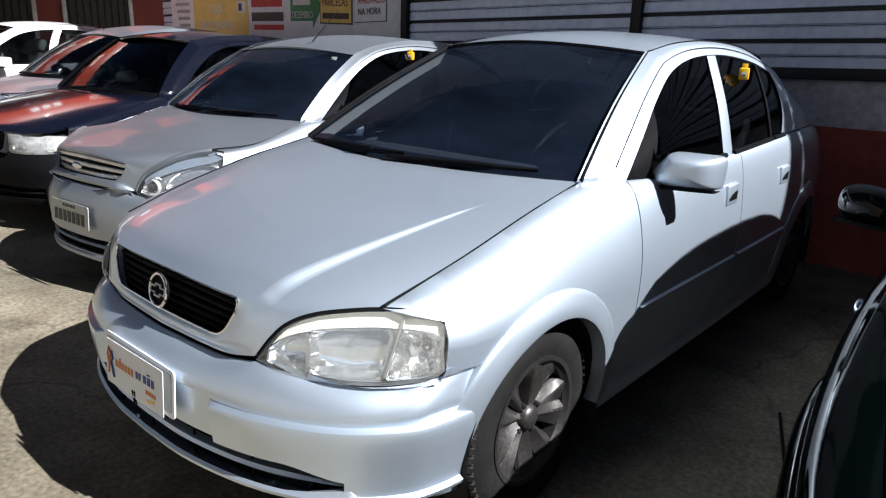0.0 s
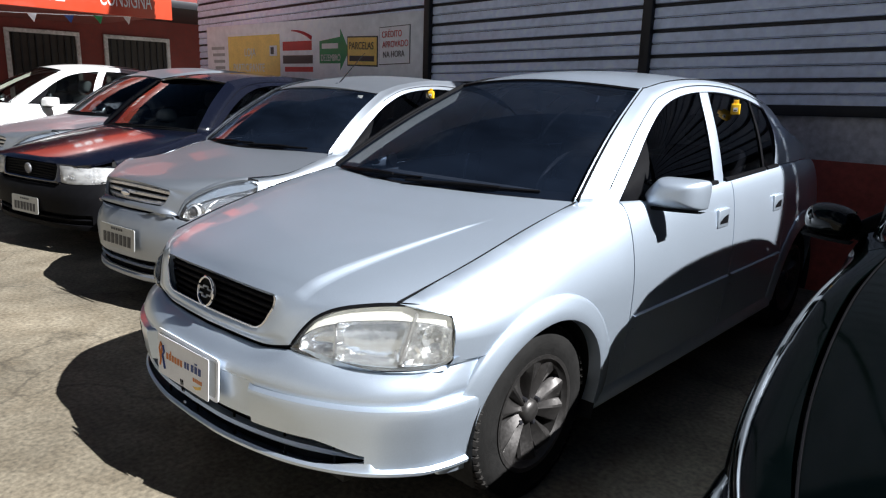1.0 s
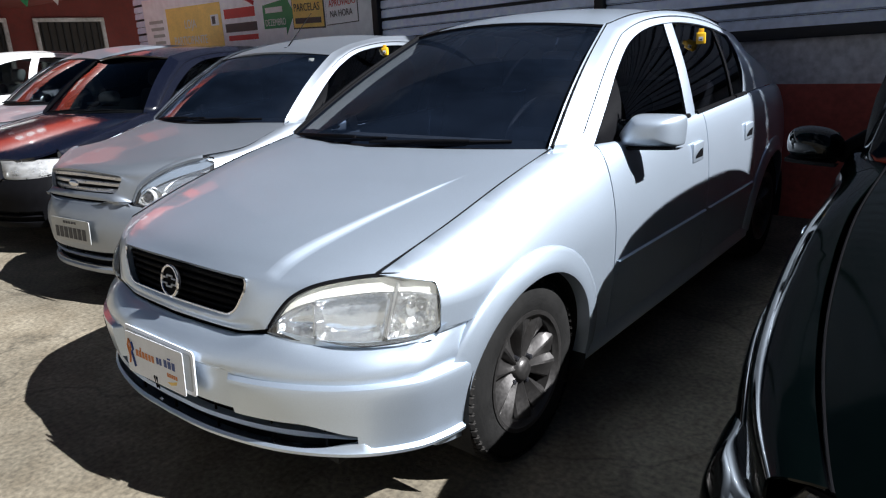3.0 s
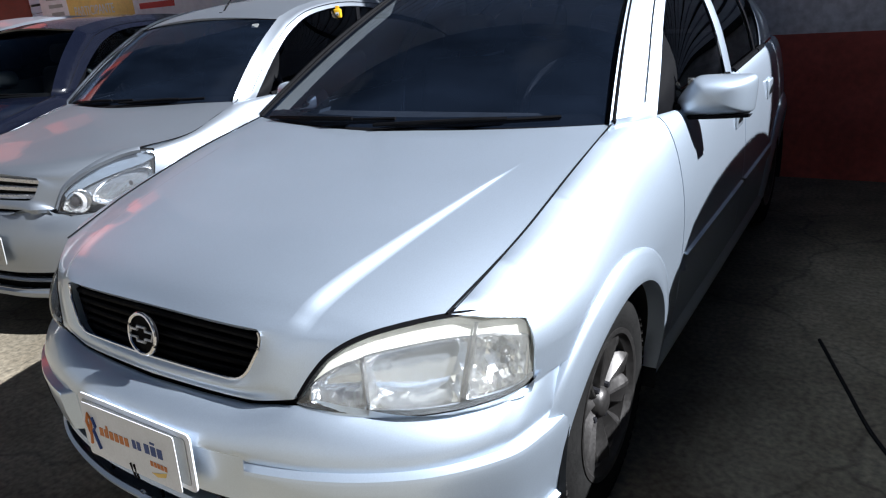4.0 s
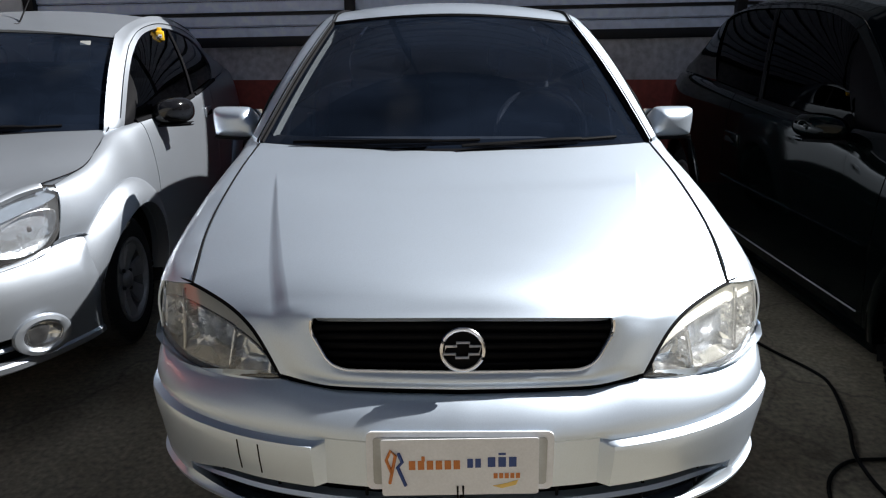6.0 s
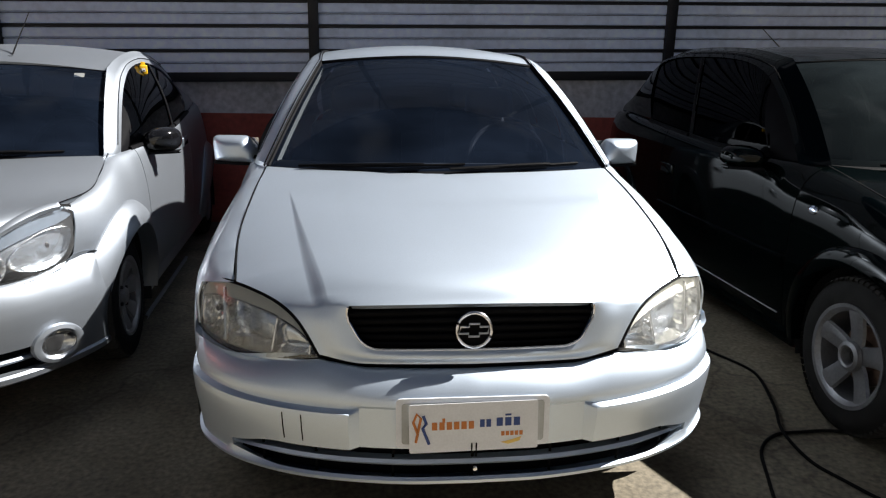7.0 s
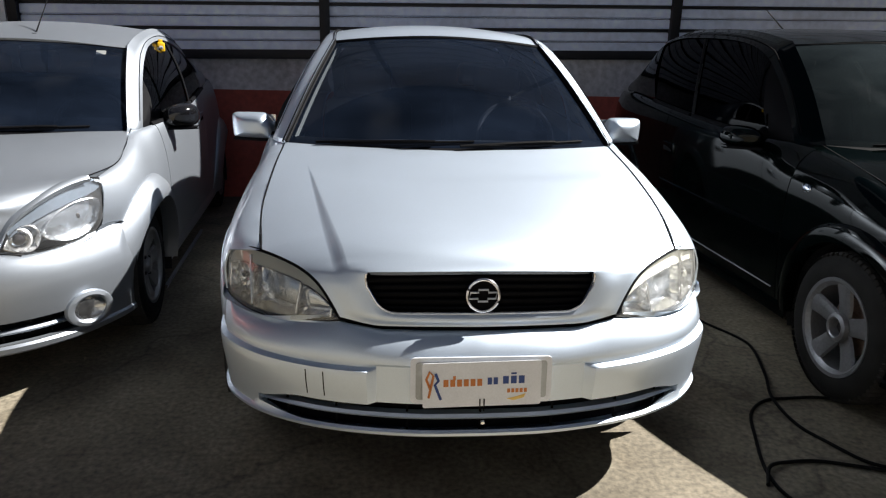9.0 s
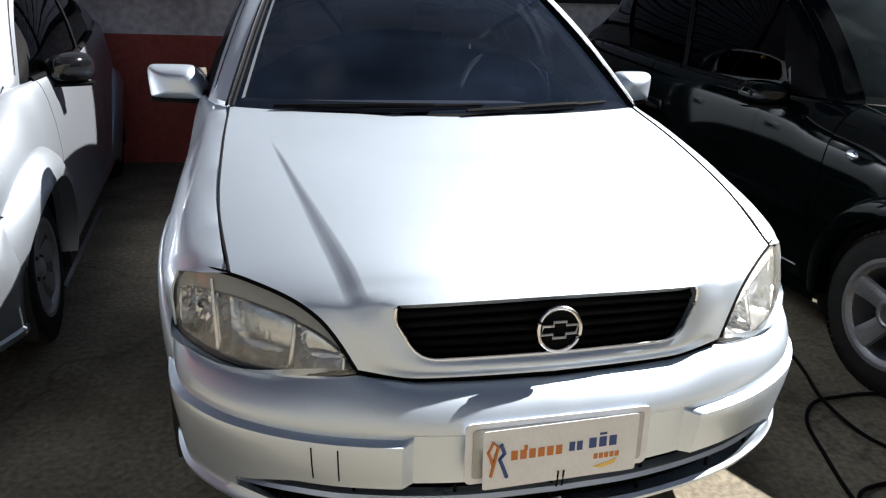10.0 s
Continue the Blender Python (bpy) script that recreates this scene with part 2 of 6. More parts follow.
def part(name, bm, material, parent, label="", smooth=True, sharp=40):
    ob = link(name, bm, material, smooth, sharp)
    ob.parent = parent
    if label:
        tagged(ob, label)
    return ob


def pair(name, bm, material, parent, label="", sharp=40):
    b = flip(bm)
    return part(name, bm, material, parent, label, sharp=sharp), part(name, b, material, parent, label, sharp=sharp)


def thing(name, x, y, z, rz, label, category, group=""):
    ob = new(name)
    ob.matrix_world = pose(x, y, z, 0, 0, rz)
    return tagged(ob, label, category, group)


def box(bm, x0, x1, y0, y1, z0, z1, bevel=0.0, seg=2):
    r = bmesh.ops.create_cube(bm, size=1.0)
    vs = r["verts"]
    for v in vs:
        v.co = Vector(((x0 + x1) / 2 + v.co.x * (x1 - x0), (y0 + y1) / 2 + v.co.y * (y1 - y0), (z0 + z1) / 2 + v.co.z * (z1 - z0)))
    if bevel:
        bmesh.ops.bevel(bm, geom=list({e for v in vs for e in v.link_edges}), offset=bevel, segments=seg, affect="EDGES", profile=0.5)
    return bm


def boxed(*a, **k):
    return box(bmesh.new(), *a, **k)


def tube(bm, pts, r, n=8, closed=False, taper=None):
    """A round bar along the points."""
    pts = [Vector(p) for p in pts]
    rings = []
    for i, p in enumerate(pts):
        a = pts[i - 1] if (i or closed) else p
        b = pts[(i + 1) % len(pts)] if (i + 1 < len(pts) or closed) else p
        d = (b - a).normalized()
        u = d.cross(Vector((0, 0, 1)) if abs(d.z) < 0.9 else Vector((1, 0, 0))).normalized()
        w = d.cross(u)
        q = r * (taper(i / (len(pts) - 1)) if taper else 1)
        rings.append([bm.verts.new(p + q * (math.cos(t) * u + math.sin(t) * w)) for t in (2 * math.pi * k / n for k in range(n))])
    for a, b in zip(rings, rings[1:] + (rings[:1] if closed else [])):
        for k in range(n):
            bm.faces.new((a[k], a[(k + 1) % n], b[(k + 1) % n], b[k]))
    if not closed:
        bm.faces.new(rings[0][::-1])
        bm.faces.new(rings[-1])
    return bm


def lathe(bm, prof, axis_m, n=40, closed=True):
    """Turns a profile of (along, radius) round the x axis of axis_m."""
    rings = []
    for k in range(n):
        t = 2 * math.pi * k / n
        rings.append([bm.verts.new(axis_m @ Vector((a, r * math.cos(t), r * math.sin(t)))) for a, r in prof])
    for a, b in zip(rings, rings[1:] + rings[:1]):
        for k in range(len(prof) - (0 if closed else 1)):
            j = (k + 1) % len(prof)
            bm.faces.new((a[k], a[j], b[j], b[k]))
    return bm


def plate_of(bm, poly, depth, m=Matrix()):
    """A flat plate with that outline (x, y), depth thick along -z, at m."""
    top = [bm.verts.new(m @ Vector((x, y, 0))) for x, y in poly]
    low = [bm.verts.new(m @ Vector((x, y, -depth))) for x, y in poly]
    bm.faces.new(top)
    bm.faces.new(low[::-1])
    for i in range(len(poly)):
        j = (i + 1) % len(poly)
        bm.faces.new((top[j], top[i], low[i], low[j]))
    return bm


def rounded(w, h, r, n=5):
    out = []
    for cx, cy, a0 in ((w / 2 - r, h / 2 - r, 0), (-w / 2 + r, h / 2 - r, 90), (-w / 2 + r, -h / 2 + r, 180), (w / 2 - r, -h / 2 + r, 270)):
        out += [(cx + r * math.cos(radians(a0 + 90 * i / n)), cy + r * math.sin(radians(a0 + 90 * i / n))) for i in range(n + 1)]
    return out


def words(name, text, size, material, parent, m, label="", squash=1.0):
    """Flat lettering, as a mesh, whose base line starts at m."""
    cu = bpy.data.curves.new(name, "FONT")
    cu.body, cu.size, cu.extrude = text, size, 0.0008
    tmp = bpy.data.objects.new(name, cu)
    me = bpy.data.meshes.new_from_object(tmp)
    bpy.data.objects.remove(tmp)
    for v in me.vertices:
        v.co.x *= squash
    me.materials.clear()
    me.materials.append(M[material])
    ob = new(name, me)
    ob.parent = parent
    ob.matrix_local = m
    if label:
        tagged(ob, label)
    return ob


# ---- cars ----
def inset_at(S, z, u):
    """How far the bumper's skin lies inside its outline at height z, u from 0 in the middle to 1 at the wheel."""
    rows = S.bump
    for (z1, a1), (z0, a0) in zip(rows, rows[1:]):
        if z1 >= z >= z0:
            a = a0 + (a1 - a0) * (z - z0) / max(1e-6, z1 - z0)
            break
    else:
        a = rows[-1][1]
    if z > S.ledge and a > 0.02:
        a = 0.02 + (a - 0.02) * (1 - 0.45 * u * u)
    return a


LIPS = {}


def along(pts, f):
    """The point at that share of a polyline's length."""
    ls = [(q - p).length for p, q in zip(pts, pts[1:])]
    d = f * sum(ls)
    for p, q, e in zip(pts, pts[1:], ls):
        if d <= e:
            return p.lerp(q, d / e)
        d -= e
    return pts[-1].copy()


def lip_line(S):
    """The upper edge of the bumper: under the bonnet's lip, under the lamp and back to the wheel arch; and the outline's length."""
    if id(S) not in LIPS:
        zl = S.front[2][1]
        yl = S.axles[0] - math.sqrt(max(0.0, S.arch ** 2 - (zl - S.wz) ** 2))
        pts = [Vector((0, S.lip[0], S.lip[1])), Vector((S.gb[0] * 0.55, S.lip[0] + 0.008, S.lip[1])), Vector((S.gb[0] * 1.02, S.lip[0] + 0.022, S.lip[1])), Vector(S.tip)]
        pts += line(S.lamp_low, 14)[1:-2 if S.trim else -3 if S.brow else 14] + [Vector((at_y(S.wide, S.front[2][0]).x if S.brow else S.wide[1][0], S.front[2][0], zl)), Vector((at_y(S.wide, yl).x, yl, zl))]
        tab = [spl(S.out, i / 60) for i in range(61)]
        run = [0.0]
        for p, q in zip(tab, tab[1:]):
            run.append(run[-1] + (q - p).length)
        LIPS[id(S)] = ([p + Vector((0, 0.002, -0.013 if i < 3 else -0.006)) for i, p in enumerate(pts)], [r / run[-1] for r in run])
    return LIPS[id(S)]


def bumper_pt(S, u, z, extra=0.0, recess=True):
    s, k = (1 if u >= 0 else -1), abs(u)
    p, q = spl(S.out, k), spl(S.out, min(1, k + 0.01)) - spl(S.out, max(0, k - 0.01))
    nrm = Vector((-q.y, q.x)).normalized()
    a = inset_at(S, z, k) + extra
    if recess and S.recess and p.x < S.recess and S.intake[0] - 0.002 < z < S.ledge + 0.003:
        a = max(a, 0.030)
    r = Vector((p.x + nrm.x * a, p.y + nrm.y * a, z))
    h = S.arch ** 2 - (z - S.wz) ** 2
    if k > 0.75 and h > 0:
        r.y += step(0.75, 1.0, k) * (S.axles[0] - math.sqrt(h) - S.out[-1][1])
    d = math.hypot(r.y - S.axles[0], z - S.wz)
    r.x += S.flare * (1 - step(S.arch + 0.058, S.arch + 0.068, d))
    zt = S.bump[0][0]
    if z > S.ledge:
        pts, run = lip_line(S)
        i = min(int(k * 60), 59)
        e = along(pts, run[i] + (run[i + 1] - run[i]) * (k * 60 - i))
        w = ((z - S.ledge) / (zt - S.ledge)) ** 1.6
        r = r + (e - r) * w
    r.x *= s
    return r


def side_x(S, T, W, y, z):
    Tz, Mz = T.z, S.Mz
    if z >= Mz:
        c = min(1.0, max(0.0, (z - Mz) / max(1e-6, Tz - Mz)))
        x = T.x + (W - T.x) * math.sqrt(max(0.0, 1 - c ** S.round)) if W > T.x else T.x
    else:
        x = W - S.tuck * ((Mz - z) / (Mz - S.sill)) ** 2
    for ya in S.axles:
        d = math.hypot(y - ya, z - S.wz)
        x += S.flare * (1 - step(S.arch + 0.058, S.arch + 0.068, d)) * (1 if d < S.arch + 0.1 else 0)
    if S.crease_z:
        x += 0.006 * step(S.crease_z - 0.012, S.crease_z, z) * (1 - step(S.crease_z, S.crease_z + 0.05, z)) * step(S.seams[0] - 0.2, S.seams[0] + 0.1, y)
    return x


def low_z(S, y):
    z = S.sill
    for ya in S.axles:
        d = abs(y - ya)
        if d < S.arch:
            z = max(z, S.wz + math.sqrt(S.arch ** 2 - d * d))
    return z


def side_panel(S, y0, y1, n=44, front=None, gap=0.0025):
    """The car's left flank from y0 to y1. front: the y at which it starts, by height."""
    ys = set(y0 + (y1 - y0) * i / n for i in range(n + 1))
    for ya in S.axles:
        for i in range(25):
            y = ya - S.arch * math.cos(math.pi * i / 24)
            if y0 < y < y1:
                ys.add(y)
    rows = []
    for y in sorted(ys):
        c = (y - y0) / (y1 - y0)
        T, W = at_y(S.top, y), at_y(S.wide, y).x
        zb = low_z(S, y)
        if front and y < S.axles[0]:
            zb = max(zb, front[2][1])
        zs = [S.Mz + (T.z - S.Mz) * math.cos(math.pi / 2 * i / 9) for i in range(10)] if T.z > S.Mz else [T.z]
        zs += [S.Mz + (zb - S.Mz) * i / 10 for i in range(1, 11)] if zb < S.Mz else []
        while len(zs) < 20:
            zs.append(zs[-1])
        row = []
        for z in zs:
            z = max(z, zb)
            yy = y
            if front:
                (za, ya_), (zm, ym), (zl, yl) = [(f[1], f[0]) for f in front]
                f0 = ym + (ya_ - ym) * min(1, max(0, (z - zm) / (za - zm))) if z > zm else ym + (yl - ym) * min(1, (zm - z) / max(1e-6, zm - zl))
                yy = f0 + (y1 - f0) * c
                Tq, Wq = at_y(S.top, max(yy, S.top[0][1])), at_y(S.wide, yy).x
                row.append(Vector((side_x(S, Tq, Wq, yy, min(z, Tq.z)), yy, min(z, Tq.z))))
            else:
                row.append(Vector((side_x(S, T, W, yy, z), yy, z)))
        rows.append(row)
    bm = bmesh.new()
    grid(bm, rows)
    return flange(bm, 0.005 if front else 0.014)


def wheel_parts(S, root, x, y, style, name):
    """A wheel under the car: tyre, rim with its spokes, hub cap and brake disc."""
    s = 1 if x > 0 else -1
    m = Matrix.Translation((x, y, S.wz)) @ Matrix.Diagonal((s, 1, 1, 1))
    R, w, r = S.wr, 0.195, S.rim
    w0 = new("wheel")
    w0.parent = root
    bm = bmesh.new()
    sh = [(-w, r), (-w, r + 0.03), (-w + 0.01, R - 0.03), (-w + 0.025, R - 0.006), (-w + 0.06, R), (-w / 2, R + 0.001), (-0.06, R), (-0.025, R - 0.006), (-0.008, R - 0.03), (0.0, (R + r) / 2), (-0.004, r + 0.012), (-0.012, r)]
    lathe(bm, sh, m, 64)
    part("tyre", bm, "rubber", w0, "worn black rubber tyre")
    bm = bmesh.new()
    for k in range(64):
        t = 2 * math.pi * k / 64
        for a0, a1, tw in ((-w + 0.018, -w + 0.062, 0.0), (-w + 0.072, -w + 0.122, 0.04), (-0.062, -0.020, 0.02), (-0.020, -0.009, 0.03)):
            rows = []
            for a, e in ((a0, 0.0), (a1, tw * 0.6)):
                drop = 0.013 if a > -0.012 else 0.0045 if (a > -0.03 or a < -w + 0.03) else 0.0
                rows.append([m @ Vector((a, (R + up - drop) * math.cos(t + e + f), (R + up - drop) * math.sin(t + e + f))) for f, up in ((-0.036, -0.006), (-0.034, 0.003), (0.034, 0.003), (0.036, -0.006))])
            grid(bm, rows)
    tagged(part("tread", bm, "tread", w0), kind="stuff")
    bm = bmesh.new()
    lathe(bm, [(-w + 0.02, r), (-w + 0.02, r - 0.02), (-0.02, r - 0.022), (-0.012, r - 0.012), (-0.004, r - 0.006), (-0.002, r + 0.008), (-0.014, r + 0.008)], m, 64)
    part("rim", bm, style["rim"], w0)
    bm = bmesh.new()
    lathe(bm, [(-0.10, 0.02), (-0.10, 0.115), (-0.085, 0.115), (-0.085, 0.06), (-0.07, 0.05), (-0.07, 0.02)], m, 32)
    part("brake_disc", bm, "brake", w0)
    k0 = style["n"]
    proto = None
    for k in range(k0):
        t0 = 2 * math.pi * k / k0 + style.get("turn", 0.3) + style.get("pairs", 0) * (1 if k % 2 else -1)
        rot = m @ Matrix.Rotation(t0, 4, "X")
        if proto is None:
            bm = bmesh.new()
            a, b = style["root"], style["tip"]
            rr = [0.03 + (r - 0.012 - 0.03) * i / 7 for i in range(8)]
            top, low = [], []
            for i, q in enumerate(rr):
                h = a + (b - a) * (i / 7) ** style.get("pow", 1)
                sk = style.get("skew", 0) * (i / 7)
                dx = -0.014 - 0.012 * math.cos(math.pi * (i / 7 - 0.2))
                rg = style.get("ridge", 0.0) * math.sin(math.pi * (0.15 + 0.75 * i / 7))
                top.append([Vector((dx + style.get("dish", 0) + hh * rg - 0.010 * (abs(e) > 0.99), q, h * e + sk)) for e, hh in ((-1, -0.9), (-0.86, -0.7), (-0.2, 0.25), (0.25, 1.0), (0.45, 0.8), (0.86, -0.8), (1, -1.0))])
            vs = grid(bm, top)
            flange(bm, 0.025, (-0.5, 0.1, 0))
            proto = bpy.data.meshes.new("spoke")
            for f in bm.faces:
                f.smooth = True
            for e in bm.edges:
                e.smooth = not (len(e.link_faces) == 2 and e.calc_face_angle(0) > radians(18))
            bm.to_mesh(proto)
            bm.free()
            proto.materials.append(M[style["mat"]])
        ob = new("spoke", proto)
        ob.parent = w0
        ob.matrix_local = rot
    bm = bmesh.new()
    if style.get("open"):
        lathe(bm, [(-0.07, 0.030), (-0.030, 0.032), (-0.012, 0.036), (-0.008, 0.042), (-0.014, 0.056), (-0.03, 0.060)], m, 28, False)
        part("hub_ring", bm, style["mat"], w0)
        bm = bmesh.new()
        lathe(bm, [(-0.045, 0.0), (-0.045, 0.034)], m, 20, False)
        part("hub_bore", bm, "under", w0)
    else:
        lathe(bm, [(-0.06, 0.0), (-0.06, 0.046), (-0.026, 0.040), (-0.018, 0.032), (-0.014, 0.022), (-0.012, 0.0)], m, 28, False)
        part("hub_cap", bm, style["mat"], w0)
    for k in range(0 if style.get("open") else 4):
        t = 2 * math.pi * k / 4 + 0.5
        bm = bmesh.new()
        lathe(bm, [(-0.03, 0), (-0.03, 0.010), (-0.006, 0.008), (-0.004, 0)], m @ Matrix.Translation((-0.020, 0.054 * math.cos(t), 0.054 * math.sin(t))), 8, False)
        part("wheel_nut", bm, "steel_dark", w0)
    return w0


def headlamp(S, root):
    """Both headlamps: housing, reflectors and a clear lens over them."""
    c = Vector((0, 1.2, 0.5))
    n = 26
    for s in (1, -1):
        lamp = new("headlight")
        lamp.parent = root
        rows = []
        for j in range(11):
            v = j / 10
            row = []
            for i in range(n):
                u = i / (n - 1)
                a, b = spl(S.lamp_top, u), spl(S.lamp_low, u)
                p = a.lerp(b, v)
                bul = S.lamp_bulge * math.sin(math.pi * v) * math.sin(math.pi * min(1, u * 1.1)) ** 0.5 if 0 < u < 0.9 else 0
                d = Vector((0.45, -0.9, 0.12)).normalized()
                row.append(p + d * bul)
            rows.append(row)

        def shifted(d, lo=0, hi=n):
            return [[Vector((p.x * (1 - 0.04 * d / 0.05), p.y + d, p.z)) for p in r[lo:hi]] for r in rows]

        def made(rs):
            bm = bmesh.new()
            grid(bm, [[Vector((s * p.x, p.y, p.z)) for p in r] for r in rs])
            bmesh.ops.remove_doubles(bm, verts=bm.verts[:], dist=1e-4)
            return outward(bm, c)

        g = part("lens", made(rows), S.lens_kind, lamp, S.lens_label, sharp=0)
        g.visible_shadow = False
        bm = made(shifted(0.05))
        part("housing", bm, S.lamp_in, lamp)
        # the dark gasket round the lamp
        bm = bmesh.new()
        edge = rows[0] + [r[-1] for r in rows[1:]] + rows[-1][::-1][1:] + [r[0] for r in rows[::-1]][1:-1]
        tube(bm, [Vector((s * (p.x * 0.994 - 0.001), p.y + 0.007, p.z)) for p in edge], 0.0055, 6, closed=True)
        part("gasket", bm, "black_plastic", lamp)
        if S.trim:
            # open gap between the lamp and the bonnet's edge
            bm = bmesh.new()
            grid(bm, [[Vector((s * (p.x + dx), p.y + dy, p.z + dz)) for p in (spl(S.lamp_top, 0.02 + 0.72 * i / 24) for i in range(25))] for dx, dy, dz in ((-0.016, 0.020, 0.006), (-0.004, -0.001, 0.008), (0.001, -0.004, 0.001), (0.001, 0.012, -0.004))])
            outward(bm, c)
            part("gap_seal", bm, "black_plastic", lamp)
        if S.brow:
            bm = bmesh.new()
            grid(bm, [[Vector((s * (p.x + dx), p.y + dy, p.z + dz)) for p in (spl(S.lamp_top, 0.03 + 0.80 * i / 20) for i in range(21))] for dx, dy, dz in ((-0.022, 0.012, 0.004), (-0.016, 0.004, 0.016), (-0.002, -0.006, 0.014), (0.006, -0.014, 0.002), (0.004, -0.010, -0.012))])
            outward(bm, c)
            part("lamp_surround", bm, S.brow, lamp)
        # faceted reflector bowls, one a compartment, each with its bulb
        rnd = random.Random(7)
        for (u0, u1, v0, v1, dep, bulb) in S.bowls:
            rs = []
            nu, nv = 12, 9
            for j in range(nv + 1):
                b = j / nv
                row = []
                for i in range(nu + 1):
                    a = i / nu
                    fa, fb = a, b
                    if S.brow:
                        # a round bowl: the square drawn in to a disc
                        fa = 0.5 + (a - 0.5) * math.sqrt(1 - 2 * (b - 0.5) ** 2)
                        fb = 0.5 + (b - 0.5) * math.sqrt(1 - 2 * (a - 0.5) ** 2)
                    p = spl(S.lamp_top, u0 + (u1 - u0) * fa).lerp(spl(S.lamp_low, u0 + (u1 - u0) * fa), v0 + (v1 - v0) * fb)
                    e = max(0.0, 1 - (2 * a - 1) ** 2) * max(0.0, 1 - (2 * b - 1) ** 2)
                    d = 0.010 + dep * e ** 0.6 + (rnd.uniform(-1, 1) * (0.010 if S.brow else 0.006) if e > 0 else 0)
                    row.append(Vector((s * (p.x - d * 0.45), p.y + d, p.z)))
                rs.append(row)
            bm = bmesh.new()
            grid(bm, rs)
            outward(bm, c)
            part("reflector", bm, "reflector", lamp, smooth=False)
            mid = rs[nv // 2][nu // 2]
            if S.brow:
                mid = mid + Vector((s * 0.010, -0.026, 0))
            bm = bmesh.new()
            lathe(bm, [(-0.004, 0.0), (0.0, bulb), (0.016, bulb * 0.92), (0.022, bulb * 0.5), (0.023, 0.0)], Matrix.Translation(mid) @ Matrix.Rotation(radians(s * S.bowl_turn - 90), 4, "Z"), 16, False)
            part("bulb", bm, "bulb_cap", lamp, "dark bulb cap")
            bm = bmesh.new()
            edge2 = rs[0] + [r[-1] for r in rs[1:]] + rs[-1][::-1][1:] + [r[0] for r in rs[::-1]][1:-1]
            tube(bm, edge2, 0.0035 if S.trim else 0.002, 5, closed=True)
            part("reflector_rim", bm, "chrome", lamp)
            if S.brow and bulb > 0.02:
                bm = bmesh.new()
                lathe(bm, [(-0.006, 0.030), (0.012, 0.034), (0.014, 0.040), (0.008, 0.046), (-0.006, 0.046)], Matrix.Translation(mid) @ Matrix.Rotation(radians(s * S.bowl_turn - 90), 4, "Z"), 24, False)
                part("bulb_ring", bm, "badge", lamp, "bright ring round the bulb")
        for (u0, u1, v0, v1, dep, material) in S.lamp_strips:
            bm = bmesh.new()
            rs = []
            for j in range(5):
                v = v0 + (v1 - v0) * j / 4
                row = []
                for i in range(9):
                    u = u0 + (u1 - u0) * i / 8
                    p = spl(S.lamp_top, u).lerp(spl(S.lamp_low, u), v)
                    row.append(Vector((s * (p.x - dep * 0.3), p.y + dep, p.z)))
                rs.append(row)
            grid(bm, rs)
            outward(bm, c)
            part("reflector_panel", bm, material, lamp)
        for u in S.lamp_bars:
            bm = bmesh.new()
            pts = [spl(S.lamp_top, u).lerp(spl(S.lamp_low, u), 0.12 + 0.8 * i / 6) for i in range(7)]
            tube(bm, [Vector((s * (p.x - 0.004), p.y + 0.012, p.z)) for p in pts], 0.006, 6)
            part("divider", bm, "chrome", lamp)


def softened(poly, times=3):
    """Cuts the corners of a closed outline until it is round."""
    for _ in range(times):
        out = []
        for p, q in zip(poly, poly[1:] + poly[:1]):
            out += [(p[0] * 0.75 + q[0] * 0.25, p[1] * 0.75 + q[1] * 0.25), (p[0] * 0.25 + q[0] * 0.75, p[1] * 0.25 + q[1] * 0.75)]
        poly = out
    return poly


